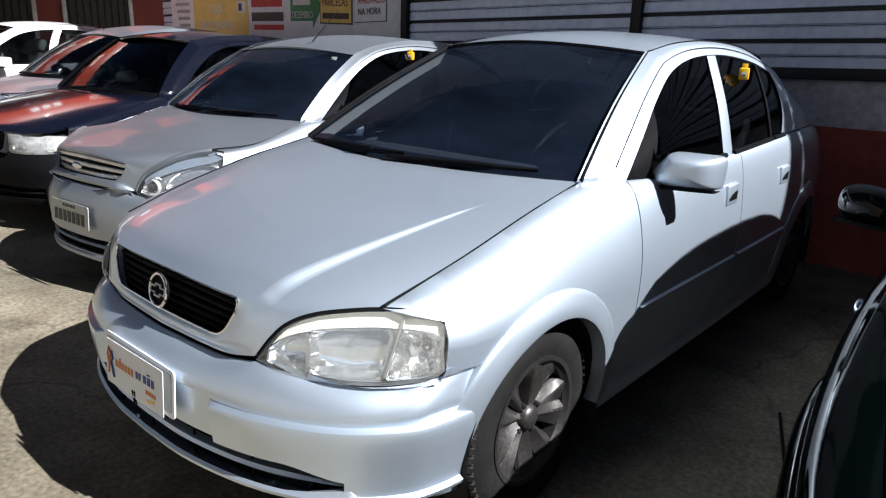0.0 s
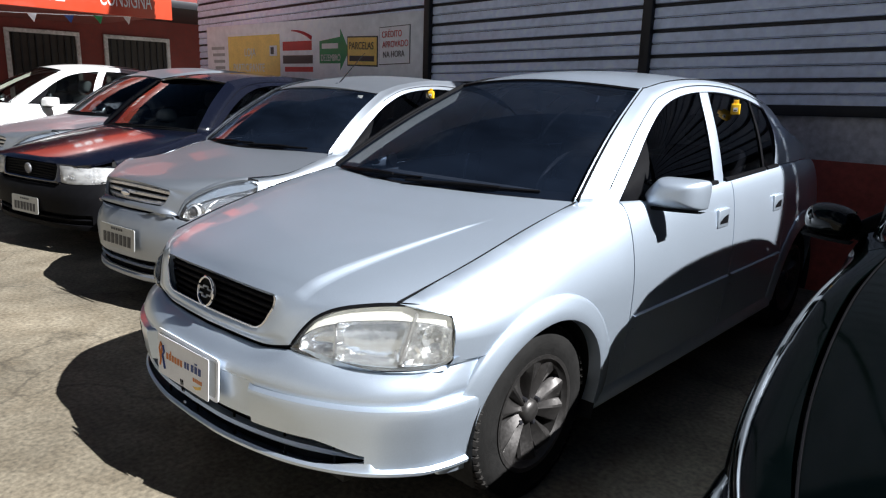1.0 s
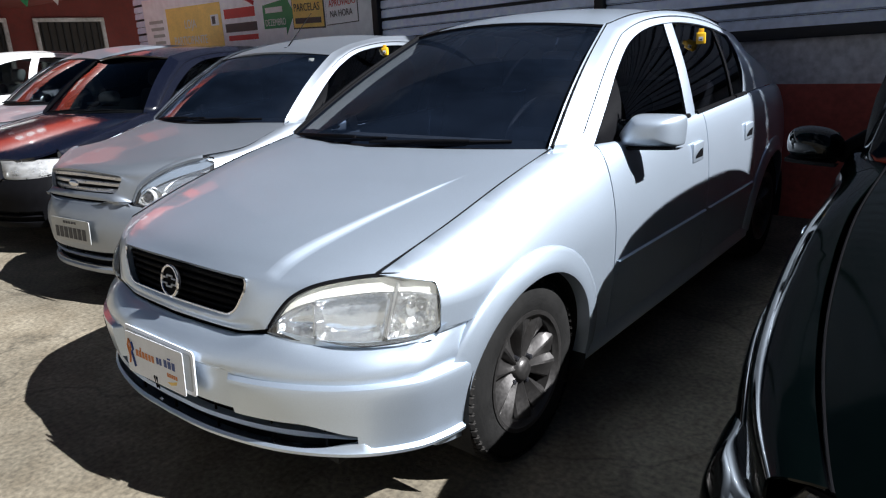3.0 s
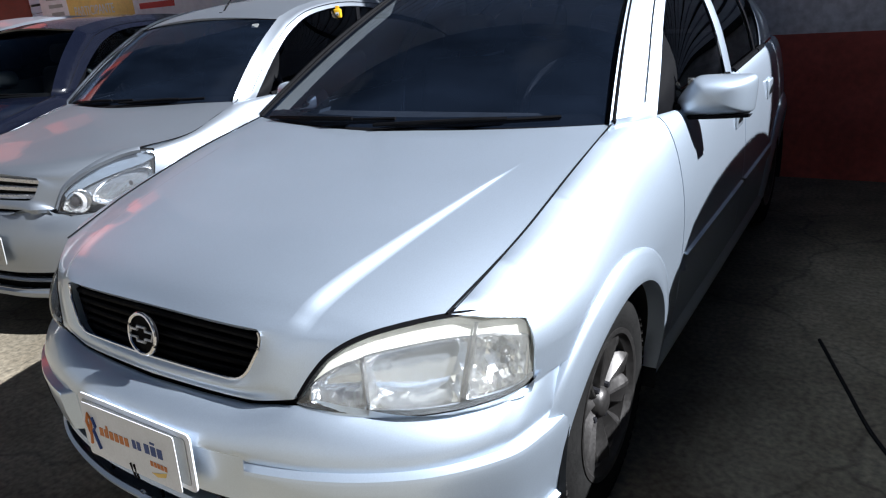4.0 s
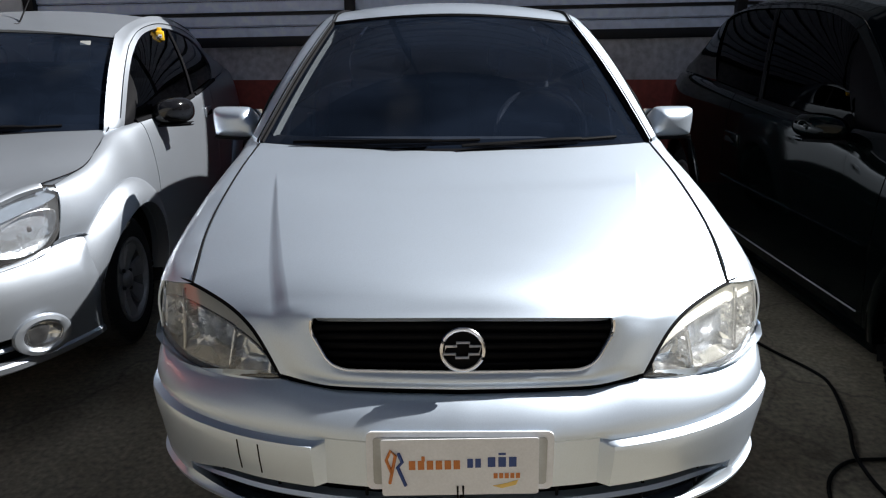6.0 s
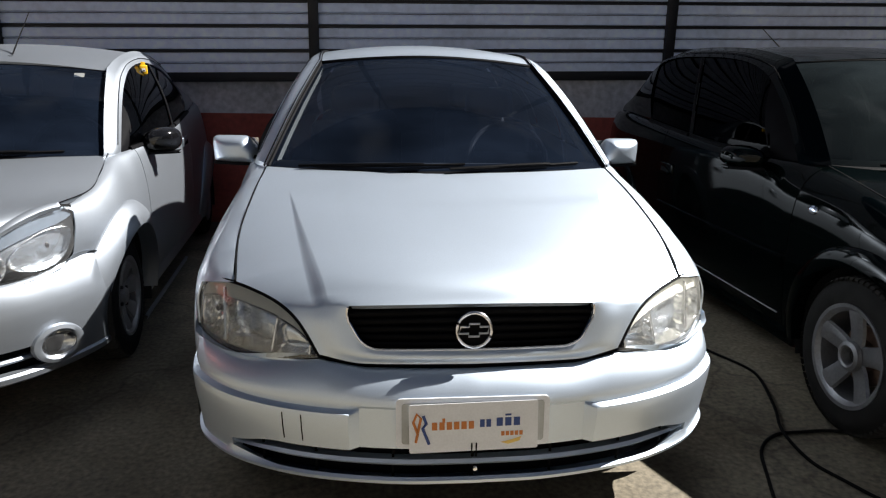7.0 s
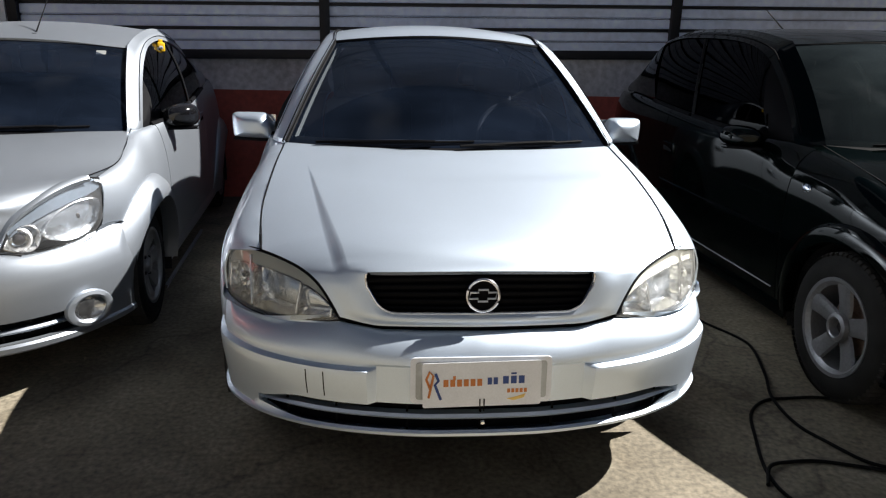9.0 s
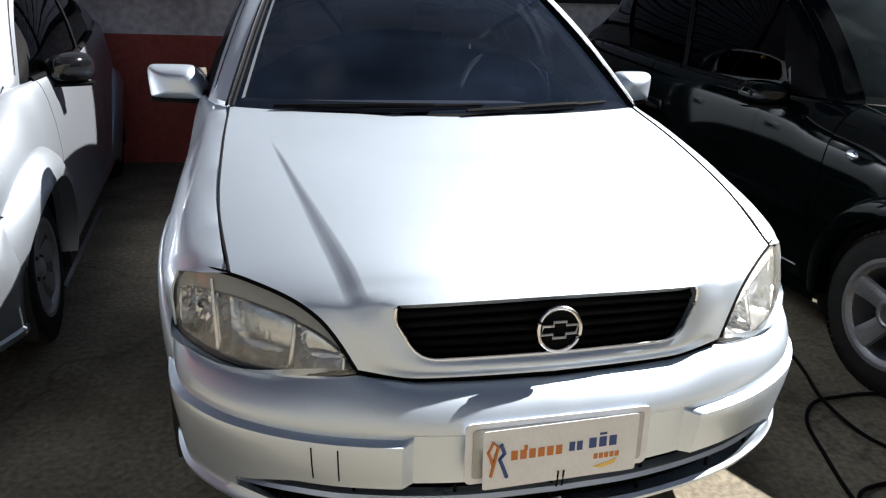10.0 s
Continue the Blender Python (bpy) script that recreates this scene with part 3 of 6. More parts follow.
def mirror_housing(S, root, material, label):
    mx, my, mz, w, h = S.mirror
    shape = [(-1.0, -0.55), (-1.02, -0.15), (-0.62, 0.80), (-0.5, 1.0), (-0.2, 1.04), (0.75, 0.98), (0.98, 0.9), (1.04, 0.55), (1.0, -0.75), (0.97, -1.0), (0.7, -1.04), (-0.8, -1.04), (-0.95, -0.95)]
    if not S.trim:
        shape = [(-1.0, -0.35), (-0.92, 0.35), (-0.45, 0.92), (0.3, 1.02), (0.85, 0.80), (1.03, 0.1), (0.95, -0.7), (0.5, -1.0), (-0.5, -0.98), (-0.9, -0.8)]
    shape = softened([(a * w, c * h) for a, c in shape])
    shape.append(shape[0])
    prof = [(max(0.001, math.sin(math.pi / 2 * i / 14)), 0.082 * (1 - (1 - math.sin(math.pi / 2 * i / 14) ** 3.4) ** 0.5)) for i in range(15)] + [(1.0, 0.10), (0.985, 0.109), (0.94, 0.112), (0.93, 0.104)]

    def at(s, px, pz, d):
        return Vector((s * (mx + px), my - 0.095 + d + 0.030 * px / w + 0.012 * (px / w) ** 2, mz + pz))
    for s in (1, -1):
        mir = new("wing_mirror")
        mir.parent = root
        bm = bmesh.new()
        grid(bm, [[at(s, px * k, pz * k, d) for px, pz in shape] for k, d in prof])
        bmesh.ops.remove_doubles(bm, verts=bm.verts[:], dist=1e-4)
        for _ in range(2):
            bmesh.ops.smooth_vert(bm, verts=[v for v in bm.verts if not v.is_boundary], factor=0.5, use_axis_x=True, use_axis_y=True, use_axis_z=True)
        outward(bm, (s * mx, my, mz))
        part("housing", bm, material, mir, label, sharp=0)
        bm = bmesh.new()
        grid(bm, [[at(s, a * w, -h * 1.03 + dz, d) for a in (-0.82, -0.4, 0.0, 0.4, 0.8, 0.93)] for d, dz in ((0.10, 0.006), (0.045, 0.004), (0.028, 0.004), (0.030, -0.007), (0.05, -0.009), (0.10, -0.007))])
        outward(bm, (s * mx, my, mz))
        part("underside", bm, "black_plastic", mir)
        bm = bmesh.new()
        grid(bm, [[Vector((s * (mx + a * w * (0.86 if S.trim else 0.70)), my + 0.0175 + 0.012 * a * a + 0.014 * a, mz + b * h * (0.82 if S.trim else 0.62))) for a in (-1, -0.5, 0, 0.5, 1)] for b in (-1, 0, 1)])
        part("mirror_glass", bm, "chrome", mir)
        bm = bmesh.new()
        T = at_y(S.top, my)
        pts = [Vector((s * (T.x - 0.03), my + 0.03, T.z + 0.012)), Vector((s * (T.x + 0.03), my + 0.015, mz - h * 0.5)), Vector((s * (mx - w * 0.75), my + 0.01, mz - h * 0.35))]
        tube(bm, line(pts, 8), 0.034, 10, taper=lambda q: 1.2 - 0.35 * q)
        part("mirror_arm", bm, S.arm_mat, mir)


def car(S, x, y, rz, name, label, paint, style, glass="tinted", screen="screen", mirror_mat=None, lane="cars in the row"):
    root = thing(name, x, y, 0, rz, label, "car", lane)
    tip, gt, gb = Vector(S.tip), Vector(S.gt), Vector(S.gb)

    # bonnet, with the opening for the grille
    n, m = 40, 52
    bm = bmesh.new()

    top_edge = [Vector(p) + Vector((-0.004, -0.002, 0.008)) for p in S.lamp_top]
    sk = 2 / (len(S.he) - 1)

    def hood_edge(s):
        """The bonnet's edge: along the lamp as far as the wing, then up to the screen."""
        if not S.ue:
            return spl(S.he, s)
        if s <= sk:
            return spl(top_edge, S.ue[0] + (S.ue[1] - S.ue[0]) * s / sk)
        return spl([spl(top_edge, S.ue[1])] + list(S.he[3:]), (s - sk) / (1 - sk))

    def hood_base(s, u):
        C, E = spl([(0, a, b) for a, b in S.hc], s), hood_edge(s)
        k = abs(u)
        return Vector((E.x * u, C.y + (E.y - C.y) * k ** (2.2 + 1.4 * (1 - step(0.0, 0.15, s))), C.z + (E.z - C.z) * k ** S.crown)), E.x

    def hood_row(s):
        """One line of points across; the pressed crease on either side has its own columns."""
        if not S.ridge:
            return [hood_base(s, -1 + 2 * j / m)[0] for j in range(m + 1)]
        (xa, ya), (xb, yb), h = S.ridge
        p, ex = hood_base(s, 0.6)
        f = (p.y - ya) / (yb - ya)
        g = min(max(f, 0.0), 1.0)
        xc = xa + (xb - xa) * min(max(f, -0.05), 1.3)
        wd = 0.003 + 0.036 * (1 - g)
        amp = h * (1 - 0.9 * g) * (1 - step(0.85, 1.0, f)) * (0.62 + 0.38 * step(0.0, 0.16, f))
        half = []
        for j in range(29):
            if j <= 14:
                x, lift = (xc - 0.005) * (j / 14), amp
            elif j <= 18:
                x, lift = xc + wd * (j - 15) / 3, amp * (18 - j) / 3
            else:
                x, lift = xc + wd + 0.005 + (ex - xc - wd - 0.005) * (j - 19) / 9, 0.0
            q = hood_base(s, x / ex)[0]
            q.z += lift
            half.append(q)
        return [Vector((-q.x, q.y, q.z)) for q in half[:0:-1]] + half

    rows = [hood_row(sk * i / 16) for i in range(16)] + [hood_row(sk + (1 - sk) * i / 26) for i in range(27)]
    m = len(rows[0]) - 1
    grid(bm, rows)

    def grille_y(x, z):
        v = min(max((gt.z - z) / (gt.z - gb.z), 0.0), 1.0)
        u = x / (gt.x + (gb.x - gt.x) * v)
        return S.hc[0][0] + (S.gcb[0] - S.hc[0][0]) * v + (gt.y - S.hc[0][0]) * (1 - v) * u * u + (gb.y - S.gcb[0]) * v * u * u

    def bend(p, q, r, n):
        return [p * (1 - f) ** 2 + q * 2 * f * (1 - f) + r * f * f for f in (i / n for i in range(n + 1))]

    contour, frame_at = [], set()
    if S.ridge:
        frame_at |= {tuple(round(e, 4) for e in p) for i, r in enumerate(rows[1:6]) for p in r if abs(p.x) > S.ridge[0][0] + (0.06 if i > 1 else -0.03)}
    for s in (1, -1):
        inner = sorted((p for p in rows[0] if s * p.x >= -1e-6), key=lambda p: s * p.x)
        k = min(range(len(inner)), key=lambda i: abs(abs(inner[i].x) - gt.x + 0.031))
        top_out = inner[k:]
        q = Vector((abs(top_out[0].x), top_out[0].y, top_out[0].z))
        sd1, sd2 = gt.lerp(gb, 0.26), gt.lerp(gb, 0.66)
        low = Vector((gb.x - 0.045, 0, S.gcb[1] + (gb.z - S.gcb[1]) * 0.7))
        way = Vector((abs(top_out[1].x), top_out[1].y, top_out[1].z)) - q
        cor = q + way * ((gt.x - 0.004 - q.x) / way.x)
        hole = bend(q, cor, sd1, 9) + [sd1.lerp(sd2, f) for f in (0.25, 0.5, 0.75)] + bend(sd2, gb, low, 11)
        na = len(hole) - 6
        hole += [Vector((low.x * (1 - f), 0, low.z + (S.gcb[1] - low.z) * f)) for f in (i / 12 for i in range(1, 13))]
        hole = [hole[0]] + [Vector((p.x, p.y + (grille_y(p.x, p.z) - p.y) * min(1, i / 10), p.z)) for i, p in enumerate(hole[1:], 1)]
        if s == 1:
            contour = hole
        if S.ue:
            side = [spl(top_edge, S.ue[0] * (1 - i / (na - 1))) for i in range(na)]
        else:
            side = line([tuple(abs(c) if j == 0 else c for j, c in enumerate(top_out[-1]))] + list(S.cheek) + [tuple(tip)], na)
        lipc = [side[-1], Vector((gb.x * 1.12, S.lip[0] + 0.024, S.lip[1] + 0.002)), Vector((gb.x * 0.9, S.lip[0] + 0.014, S.lip[1])), Vector((gb.x * 0.5, S.lip[0] + 0.006, S.lip[1])), Vector((0, S.lip[0], S.lip[1]))]
        nl = len(hole) - na
        rim = side + [spl(lipc, (i + 1) / nl) for i in range(nl)]
        nn = len(top_out)
        rws = []
        for i, (p, r) in enumerate(zip(hole, rim)):
            row = []
            for j in range(nn):
                f = j / (nn - 1)
                v = p.lerp(r, f)
                v.y -= 0.010 * math.sin(math.pi * min(1, f * 1.15)) * min(1, i / 8)
                row.append(top_out[j] if i == 0 else Vector((s * v.x, v.y, v.z)))
            rws.append(row)
            frame_at |= {tuple(round(e, 4) for e in v) for v in row}
        grid(bm, rws)
    bmesh.ops.remove_doubles(bm, verts=bm.verts[:], dist=1e-4)
    bmesh.ops.recalc_face_normals(bm, faces=bm.faces[:])
    soft = [v for v in bm.verts if tuple(round(e, 4) for e in v.co) in frame_at and not v.is_boundary]
    for _ in range(14):
        bmesh.ops.smooth_vert(bm, verts=soft, factor=0.5, use_axis_x=True, use_axis_y=True, use_axis_z=True)
    flange(bm, 0.018, (0, 1.6, 0.2))
    part("bonnet", bm, paint, root, sharp=75)
    bm = bmesh.new()
    tube(bm, [hood_edge(sk + (1 - sk) * i / 30) + Vector((0.0035, 0, 0.001)) for i in range(31)], 0.0026, 6)
    pair("bonnet_seam", bm, "black_plastic", root)

    # dark gap under the bonnet's lip
    bm = bmesh.new()
    gap = lip_line(S)[0][:4]
    gl = line(gap, 24)
    grid(bm, [[Vector((-p.x, p.y + dy, p.z + dz)) for p in gl[::-1][:-1]] + [Vector((p.x, p.y + dy, p.z + dz)) for p in gl] for dy, dz in ((0.012, 0.03), (0.010, 0.0), (0.030, -0.03))])
    part("lip_seal", bm, "black_plastic", root)

    # grille
    gr = new("grille")
    gr.parent = root
    if S.trim:
        bm = bmesh.new()
        cl = [p + Vector((0, -0.002, 0)) for p in contour[3:]]
        tube(bm, cl + [Vector((-p.x, p.y, p.z)) for p in cl[::-1][1:]], 0.0036, 8)
        part("grille_trim", bm, "chrome", gr, "thin bright trim round the grille")
    bm = bmesh.new()
    rws = []
    for i in range(5):
        v = i / 4
        row = []
        for j in range(25):
            u = -1 + 2 * j / 24
            hx = (gt.x + (gb.x - gt.x) * v) * 1.04
            row.append(Vector((hx * u, S.hc[0][0] + (S.gcb[0] - S.hc[0][0]) * v + 0.03 + (gt.y - S.hc[0][0]) * u * u, S.hc[0][1] + 0.005 + (S.gcb[1] - S.hc[0][1] - 0.01) * v + (gt.z - S.hc[0][1]) * u * u * (1 - v))))
        rws.append(row)
    grid(bm, rws)
    part("backing", bm, "black_plastic", gr)
    for i in range(S.slats):
        v = (i + 0.6) / S.slats
        bm = bmesh.new()
        hx = (gt.x + (gb.x - gt.x) * v) * 0.985
        pts = []
        for j in range(25):
            u = -1 + 2 * j / 24
            pts.append(Vector((hx * u, S.hc[0][0] + (S.gcb[0] - S.hc[0][0]) * v + 0.014 + (gt.y - S.hc[0][0]) * u * u, S.hc[0][1] + (S.gcb[1] - S.hc[0][1]) * v + (gt.z - S.hc[0][1]) * u * u * (1 - v))))
        grid(bm, [[p + Vector((0, dy, dz)) for p in pts] for dy, dz in ((0.014, 0.004), (-0.001, 0.005), (-0.004, 0.001), (-0.001, -S.slat_h), (0.012, -S.slat_h - 0.002))])
        part("slat", bm, S.slat_mat, gr)

    # bumper
    us = [-1 + 2 * i / 128 for i in range(129)]
    zs = sorted({r[0] for r in S.bump} | set(S.intake[:2]), reverse=True)
    zz = []
    for a, b in zip(zs, zs[1:]):
        zz += [a + (b - a) * i / 2 for i in range(2)]
    zz.append(zs[-1])
    bm = bmesh.new()
    zt, zb, ux = S.intake
    def slot_z(u, z):
        """Heights inside the intake close in towards its ends."""
        k = step(ux - 0.16, ux + 0.02, abs(u)) if S.trim and zb - 1e-6 <= z <= zt + 1e-6 and abs(u) <= ux + 0.02 else 0.0
        return z + ((zt + zb) / 2 - 0.012 - z) * 0.72 * k
    vs = [[bm.verts.new(bumper_pt(S, u, slot_z(u, z))) for u in us] for z in zz]
    for i in range(len(zz) - 1):
        for j in range(len(us) - 1):
            zc, uc = (zz[i] + zz[i + 1]) / 2, abs(us[j] + us[j + 1]) / 2
            if zb < zc < zt and uc < ux:
                continue
            bm.faces.new((vs[i][j], vs[i][j + 1], vs[i + 1][j + 1], vs[i + 1][j]))
    bmesh.ops.delete(bm, geom=[v for v in bm.verts if not v.link_faces], context="VERTS")
    flange(bm, 0.02)
    bump = part("bumper", bm, S.bumper_mat or paint, root)
    bm = bmesh.new()
    grid(bm, [[bumper_pt(S, u * ux * 1.04, z, 0.05) for u in us] for z in (zt + 0.02, (zt + zb) / 2, zb - 0.02)])
    part("intake", bm, "black_plastic", bump)
    bm = bmesh.new()
    zm = (zt + zb) / 2
    grid(bm, [[bumper_pt(S, u * ux, slot_z(u * ux, zm + dz), dd) for u in us] for dz, dd in ((0.008, 0.04), (0.009, 0.012), (0.0, 0.005), (-0.009, 0.012), (-0.008, 0.04))])
    part("intake_bar", bm, S.bar_mat, bump)
    for k in range(-3, 4):
        u = ux * k / 3.6
        bm = bmesh.new()
        tube(bm, [bumper_pt(S, u, zt + 0.01, 0.03), bumper_pt(S, u, zb - 0.01, 0.03)], 0.004, 6)
        part("intake_rib", bm, "black_plastic", bump)

    # flanks
    f = S.front
    pair("wing", side_panel(S, f[1][0], S.seams[0] - 0.003, 40, front=f), paint, root)
    for a, b in zip(S.seams, S.seams[1:]):
        d, e = pair("door", side_panel(S, a + 0.003, b - 0.003, 22), paint, root)
        for s, ob in ((1, d), (-1, e)):
            yh = b - S.handle[0]
            T, W = at_y(S.top, yh), at_y(S.wide, yh).x
            xh = side_x(S, T, W, yh, S.handle[1])
            w2, h2 = (0.060, 0.044) if S.trim else (0.085, 0.032)
            bm = bmesh.new()
            box(bm, -0.011, 0.010, -w2, w2, -h2, h2, 0.008, 3)
            for v in bm.verts:
                v.co = Vector((s * (xh + v.co.x), yh + v.co.y, S.handle[1] + v.co.z))
            part("door_handle", bm, S.handle_mat or paint, ob)
            bm = bmesh.new()
            grid(bm, [[Vector((s * (xh + 0.0115), yh + q * w2 * 0.72, S.handle[1] - h2 * 0.55)) for q in (-1, -0.3, 0.3, 1)], [Vector((s * (xh + 0.0115), yh + q * w2 * 0.72, S.handle[1] + h2 * k)) for q, k in ((-1, -0.30), (-0.3, 0.05), (0.3, 0.22), (1, 0.30))]])
            part("handle_recess", bm, "black_plastic", ob)
    pair("rear_wing", side_panel(S, S.seams[-1] + 0.003, S.top[-1][1] - 0.02, 30), paint, root)
    for a, b in zip(S.seams, S.seams[1:]):
        bm = bmesh.new()
        rw = []
        for i in range(14):
            yy = a + 0.02 + (b - a - 0.04) * i / 13
            T, W = at_y(S.top, yy), at_y(S.wide, yy).x
            rw.append([Vector((side_x(S, T, W, yy, z) + o, yy, z)) for z, o in ((S.mould + 0.03, -0.004), (S.mould + 0.024, 0.011), (S.mould - 0.024, 0.011), (S.mould - 0.03, -0.004))])
        grid(bm, rw)
        outward(bm)
        pair("door_moulding", bm, paint if S.paint_mould else "black_plastic", root)
    # sill
    bm = bmesh.new()
    rw = []
    for i in range(20):
        yy = S.axles[0] + S.arch + 0.01 + (S.axles[1] - S.axles[0] - 2 * S.arch - 0.02) * i / 19
        T, W = at_y(S.top, yy), at_y(S.wide, yy).x
        xx = side_x(S, T, W, yy, S.sill)
        rw.append([Vector((xx - 0.012, yy, S.sill + 0.03)), Vector((xx + 0.012, yy, S.sill - 0.005)), Vector((xx + 0.008, yy, S.sill - 0.05)), Vector((xx - 0.06, yy, S.sill - 0.07))])
    grid(bm, rw)
    outward(bm)
    pair("sill", bm, paint, root)

    # pressed lips round the wheel arches
    for ya in S.axles:
        bm = bmesh.new()
        rw = []
        fw, ft = S.lipw
        for i in range(41):
            t = math.pi * (-0.06 + 1.12 * i / 40)
            row = []
            for rr, o in ((S.arch - 0.004, -0.03), (S.arch - 0.003, ft), (S.arch + 0.007, ft + 0.002), (S.arch + fw * 0.45, ft * 0.80 + 0.001), (S.arch + fw * 0.8, ft * 0.48 + 0.001), (S.arch + fw - 0.004, min(ft * 0.30, 0.008)), (S.arch + fw, 0.001), (S.arch + fw + 0.001, -0.012)):
                yy, zz = ya - rr * math.cos(t), S.wz + rr * math.sin(t)
                T, W = at_y(S.top, max(yy, S.top[0][1])), at_y(S.wide, yy).x
                row.append(Vector((side_x(S, T, W, yy, min(zz, T.z)) + o, yy, zz)))
            rw.append(row)
        grid(bm, rw)
        outward(bm)
        pair("arch_lip", bm, paint, root)

    # wheel arch liners
    for ya in S.axles:
        bm = bmesh.new()
        W = at_y(S.wide, ya).x
        R2 = S.arch + 0.01
        grid(bm, [[Vector((xx, ya - R2 * math.cos(t), S.wz + R2 * math.sin(t))) for t in (math.pi * (-0.12 + 1.24 * i / 24) for i in range(25))] for xx in (W - 0.02, W - 0.15, W - 0.3)])
        grid(bm, [[Vector((W - 0.3, ya + R2 * ca, S.wz + R2 * cb * 0.98)) for ca in (-1, -0.5, 0, 0.5, 1)] for cb in (-0.6, 0, 0.5, 1)])
        pair("arch_liner", bm, "under", root)
        for s in (1, -1):
            wheel_parts(S, root, s * (S.track + 0.0), ya, style, name)

    # windscreen, roof, glass
    ca, ct = Vector(S.he[-1]), Vector(S.redge[0])
    def ws_pt(u, v, grow=0.0):
        b = Vector((ca.x * u, S.wsb[0] + (ca.y - S.wsb[0]) * u * u, S.wsb[1] + (ca.z - S.wsb[1]) * u * u))
        t = Vector((ct.x * u, S.wst[0] + (ct.y - S.wst[0]) * u * u, S.wst[1] + (ct.z - S.wst[1]) * u * u))
        p = b.lerp(t, v)
        d = Vector((0, -0.75, 0.66))
        return p + d * (0.035 * math.sin(math.pi * v) * (1 - 0.5 * u * u) + grow)
    bm = bmesh.new()
    grid(bm, [[ws_pt(-1 + 2 * j / 24, i / 14) for j in range(25)] for i in range(15)])
    outward(bm)
    g = part("windscreen", bm, screen, root, sharp=0)
    g.visible_shadow = False
    # black printed border of the screen
    bm = bmesh.new()
    tube(bm, [ws_pt(-0.995, i / 20) for i in range(21)] + [ws_pt(-1 + 2 * i / 20, 0.998) for i in range(1, 20)] + [ws_pt(0.995, 1 - i / 20) for i in range(21)], 0.009 if S.trim else 0.0045, 6)
    part("screen_seal", bm, "black_plastic", root)
    for sg in ((1, -1) if S.trim or name == "dark_green_car" else ()):
        bm = bmesh.new()
        grid(bm, [[ws_pt(sg * (0.965 - 0.01 * e), 0.06 + 0.9 * i / 12, -0.012) + Vector((0, 0.075 * e, -0.01 * e)) for e in (0, 0.5, 1)] for i in range(13)])
        part("pillar_trim", bm, "cream", root)
    # scuttle under the screen
    bm = bmesh.new()
    grid(bm, [[ws_pt(u, 0.0) + Vector((0, dy, dz)) for u in (-1 + 2 * j / 20 for j in range(21))] for dy, dz in ((0.10, 0.015), (0.05, 0.012), (0.0, -0.004), (-0.045, -0.022), (-0.05, -0.07))])
    part("scuttle", bm, "black_plastic", root)
    n = 26
    bm = bmesh.new()
    re = line(S.redge, n)
    grid(bm, [[Vector((e.x * u, e.y + (-0.08 * (1 - u * u) if i == 0 else -0.08 * (1 - u * u) * (1 - i / (n - 1))), e.z + S.rcrown * (1 - u * u))) for u in (-1 + 2 * j / 20 for j in range(21))] for i, e in enumerate(re)])
    flange(bm, 0.012)
    part("roof", bm, paint, root)
    # pillars and rails beside the roof
    inner = [Vector((ca.x * 1.005, ca.y, ca.z)) .lerp(Vector((ct.x * 1.005, ct.y, ct.z)), i / 14) + Vector((0, -0.017, 0.016)) * math.sin(math.pi * i / 14) + Vector((0, 0, 0.003)) for i in range(15)] + re[1:]
    outer = line(S.rail, len(inner))
    bm = bmesh.new()
    rw = []
    for a, b in zip(inner, outer):
        q = a.lerp(b, 0.5) + Vector((0.010, -0.002, 0.014))
        rw.append([a + (Vector((-0.001, -0.008, 0.010)) if S.trim else Vector((-0.007, -0.013, 0.018))), a.lerp(q, 0.6) + Vector((0.002, 0, 0.004)), q, q.lerp(b, 0.6), b, b + Vector((-0.012, 0, -0.006))])
    rw.insert(0, [p + Vector((-0.004, -0.010, -0.030)) for p in rw[0]])
    grid(bm, rw)
    outward(bm, (0, 2.2, 0.9))
    pair("roof_rail", bm, paint, root)
    bm = bmesh.new()
    tube(bm, [p + Vector((0.004, 0, 0.002)) for p in inner], 0.009 if S.trim else 0.003, 6)
    pair("roof_seal", bm, "alloy_dull" if name == "dark_green_car" else "black_plastic", root)
    # side windows
    def gp(yb, k):
        B = at_y(S.top, yb)
        yr = yb + S.lean * k
        R = at_y(S.rail, min(yr, S.rail[-1][1]))
        q = Vector((B.x - 0.012, yb, B.z - 0.004))
        return q.lerp(Vector((R.x - 0.008, yr, R.z - 0.004)), k) + Vector((0.028 * math.sin(math.pi * k), 0, 0))
    for a, b in S.windows:
        bm = bmesh.new()
        grid(bm, [[gp(a + (b - a) * i / 12, j / 8) for j in range(9)] for i in range(13)])
        outward(bm, (0, 2.2, 0.9))
        pair("side_window", bm, glass, root, sharp=0)
        bm = bmesh.new()
        tube(bm, [gp(a + (b - a) * i / 12, 0) + Vector((0.010, 0, 0.006)) for i in range(13)], 0.013, 6)
        pair("window_strip", bm, "black_plastic", root)
    for i, ((a, b), (c2, d)) in enumerate(zip(S.windows, S.windows[1:])):
        bm = bmesh.new()
        grid(bm, [[gp(b - 0.004, j / 8) + Vector((0.006, 0, 0)) for j in range(9)], [gp((b + c2) / 2, j / 8) + Vector((0.010, 0, 0)) for j in range(9)], [gp(c2 + 0.004, j / 8) + Vector((0.006, 0, 0)) for j in range(9)]])
        outward(bm, (0, 2.2, 0.9))
        pair("door_pillar" if i == 0 else "window_divider", bm, "black_plastic" if i else S.pillar_mat or paint, root)
    # mirror corner and rear quarter
    a = S.windows[0][0]
    y0 = S.rail[0][1]
    bm = bmesh.new()
    rw = []
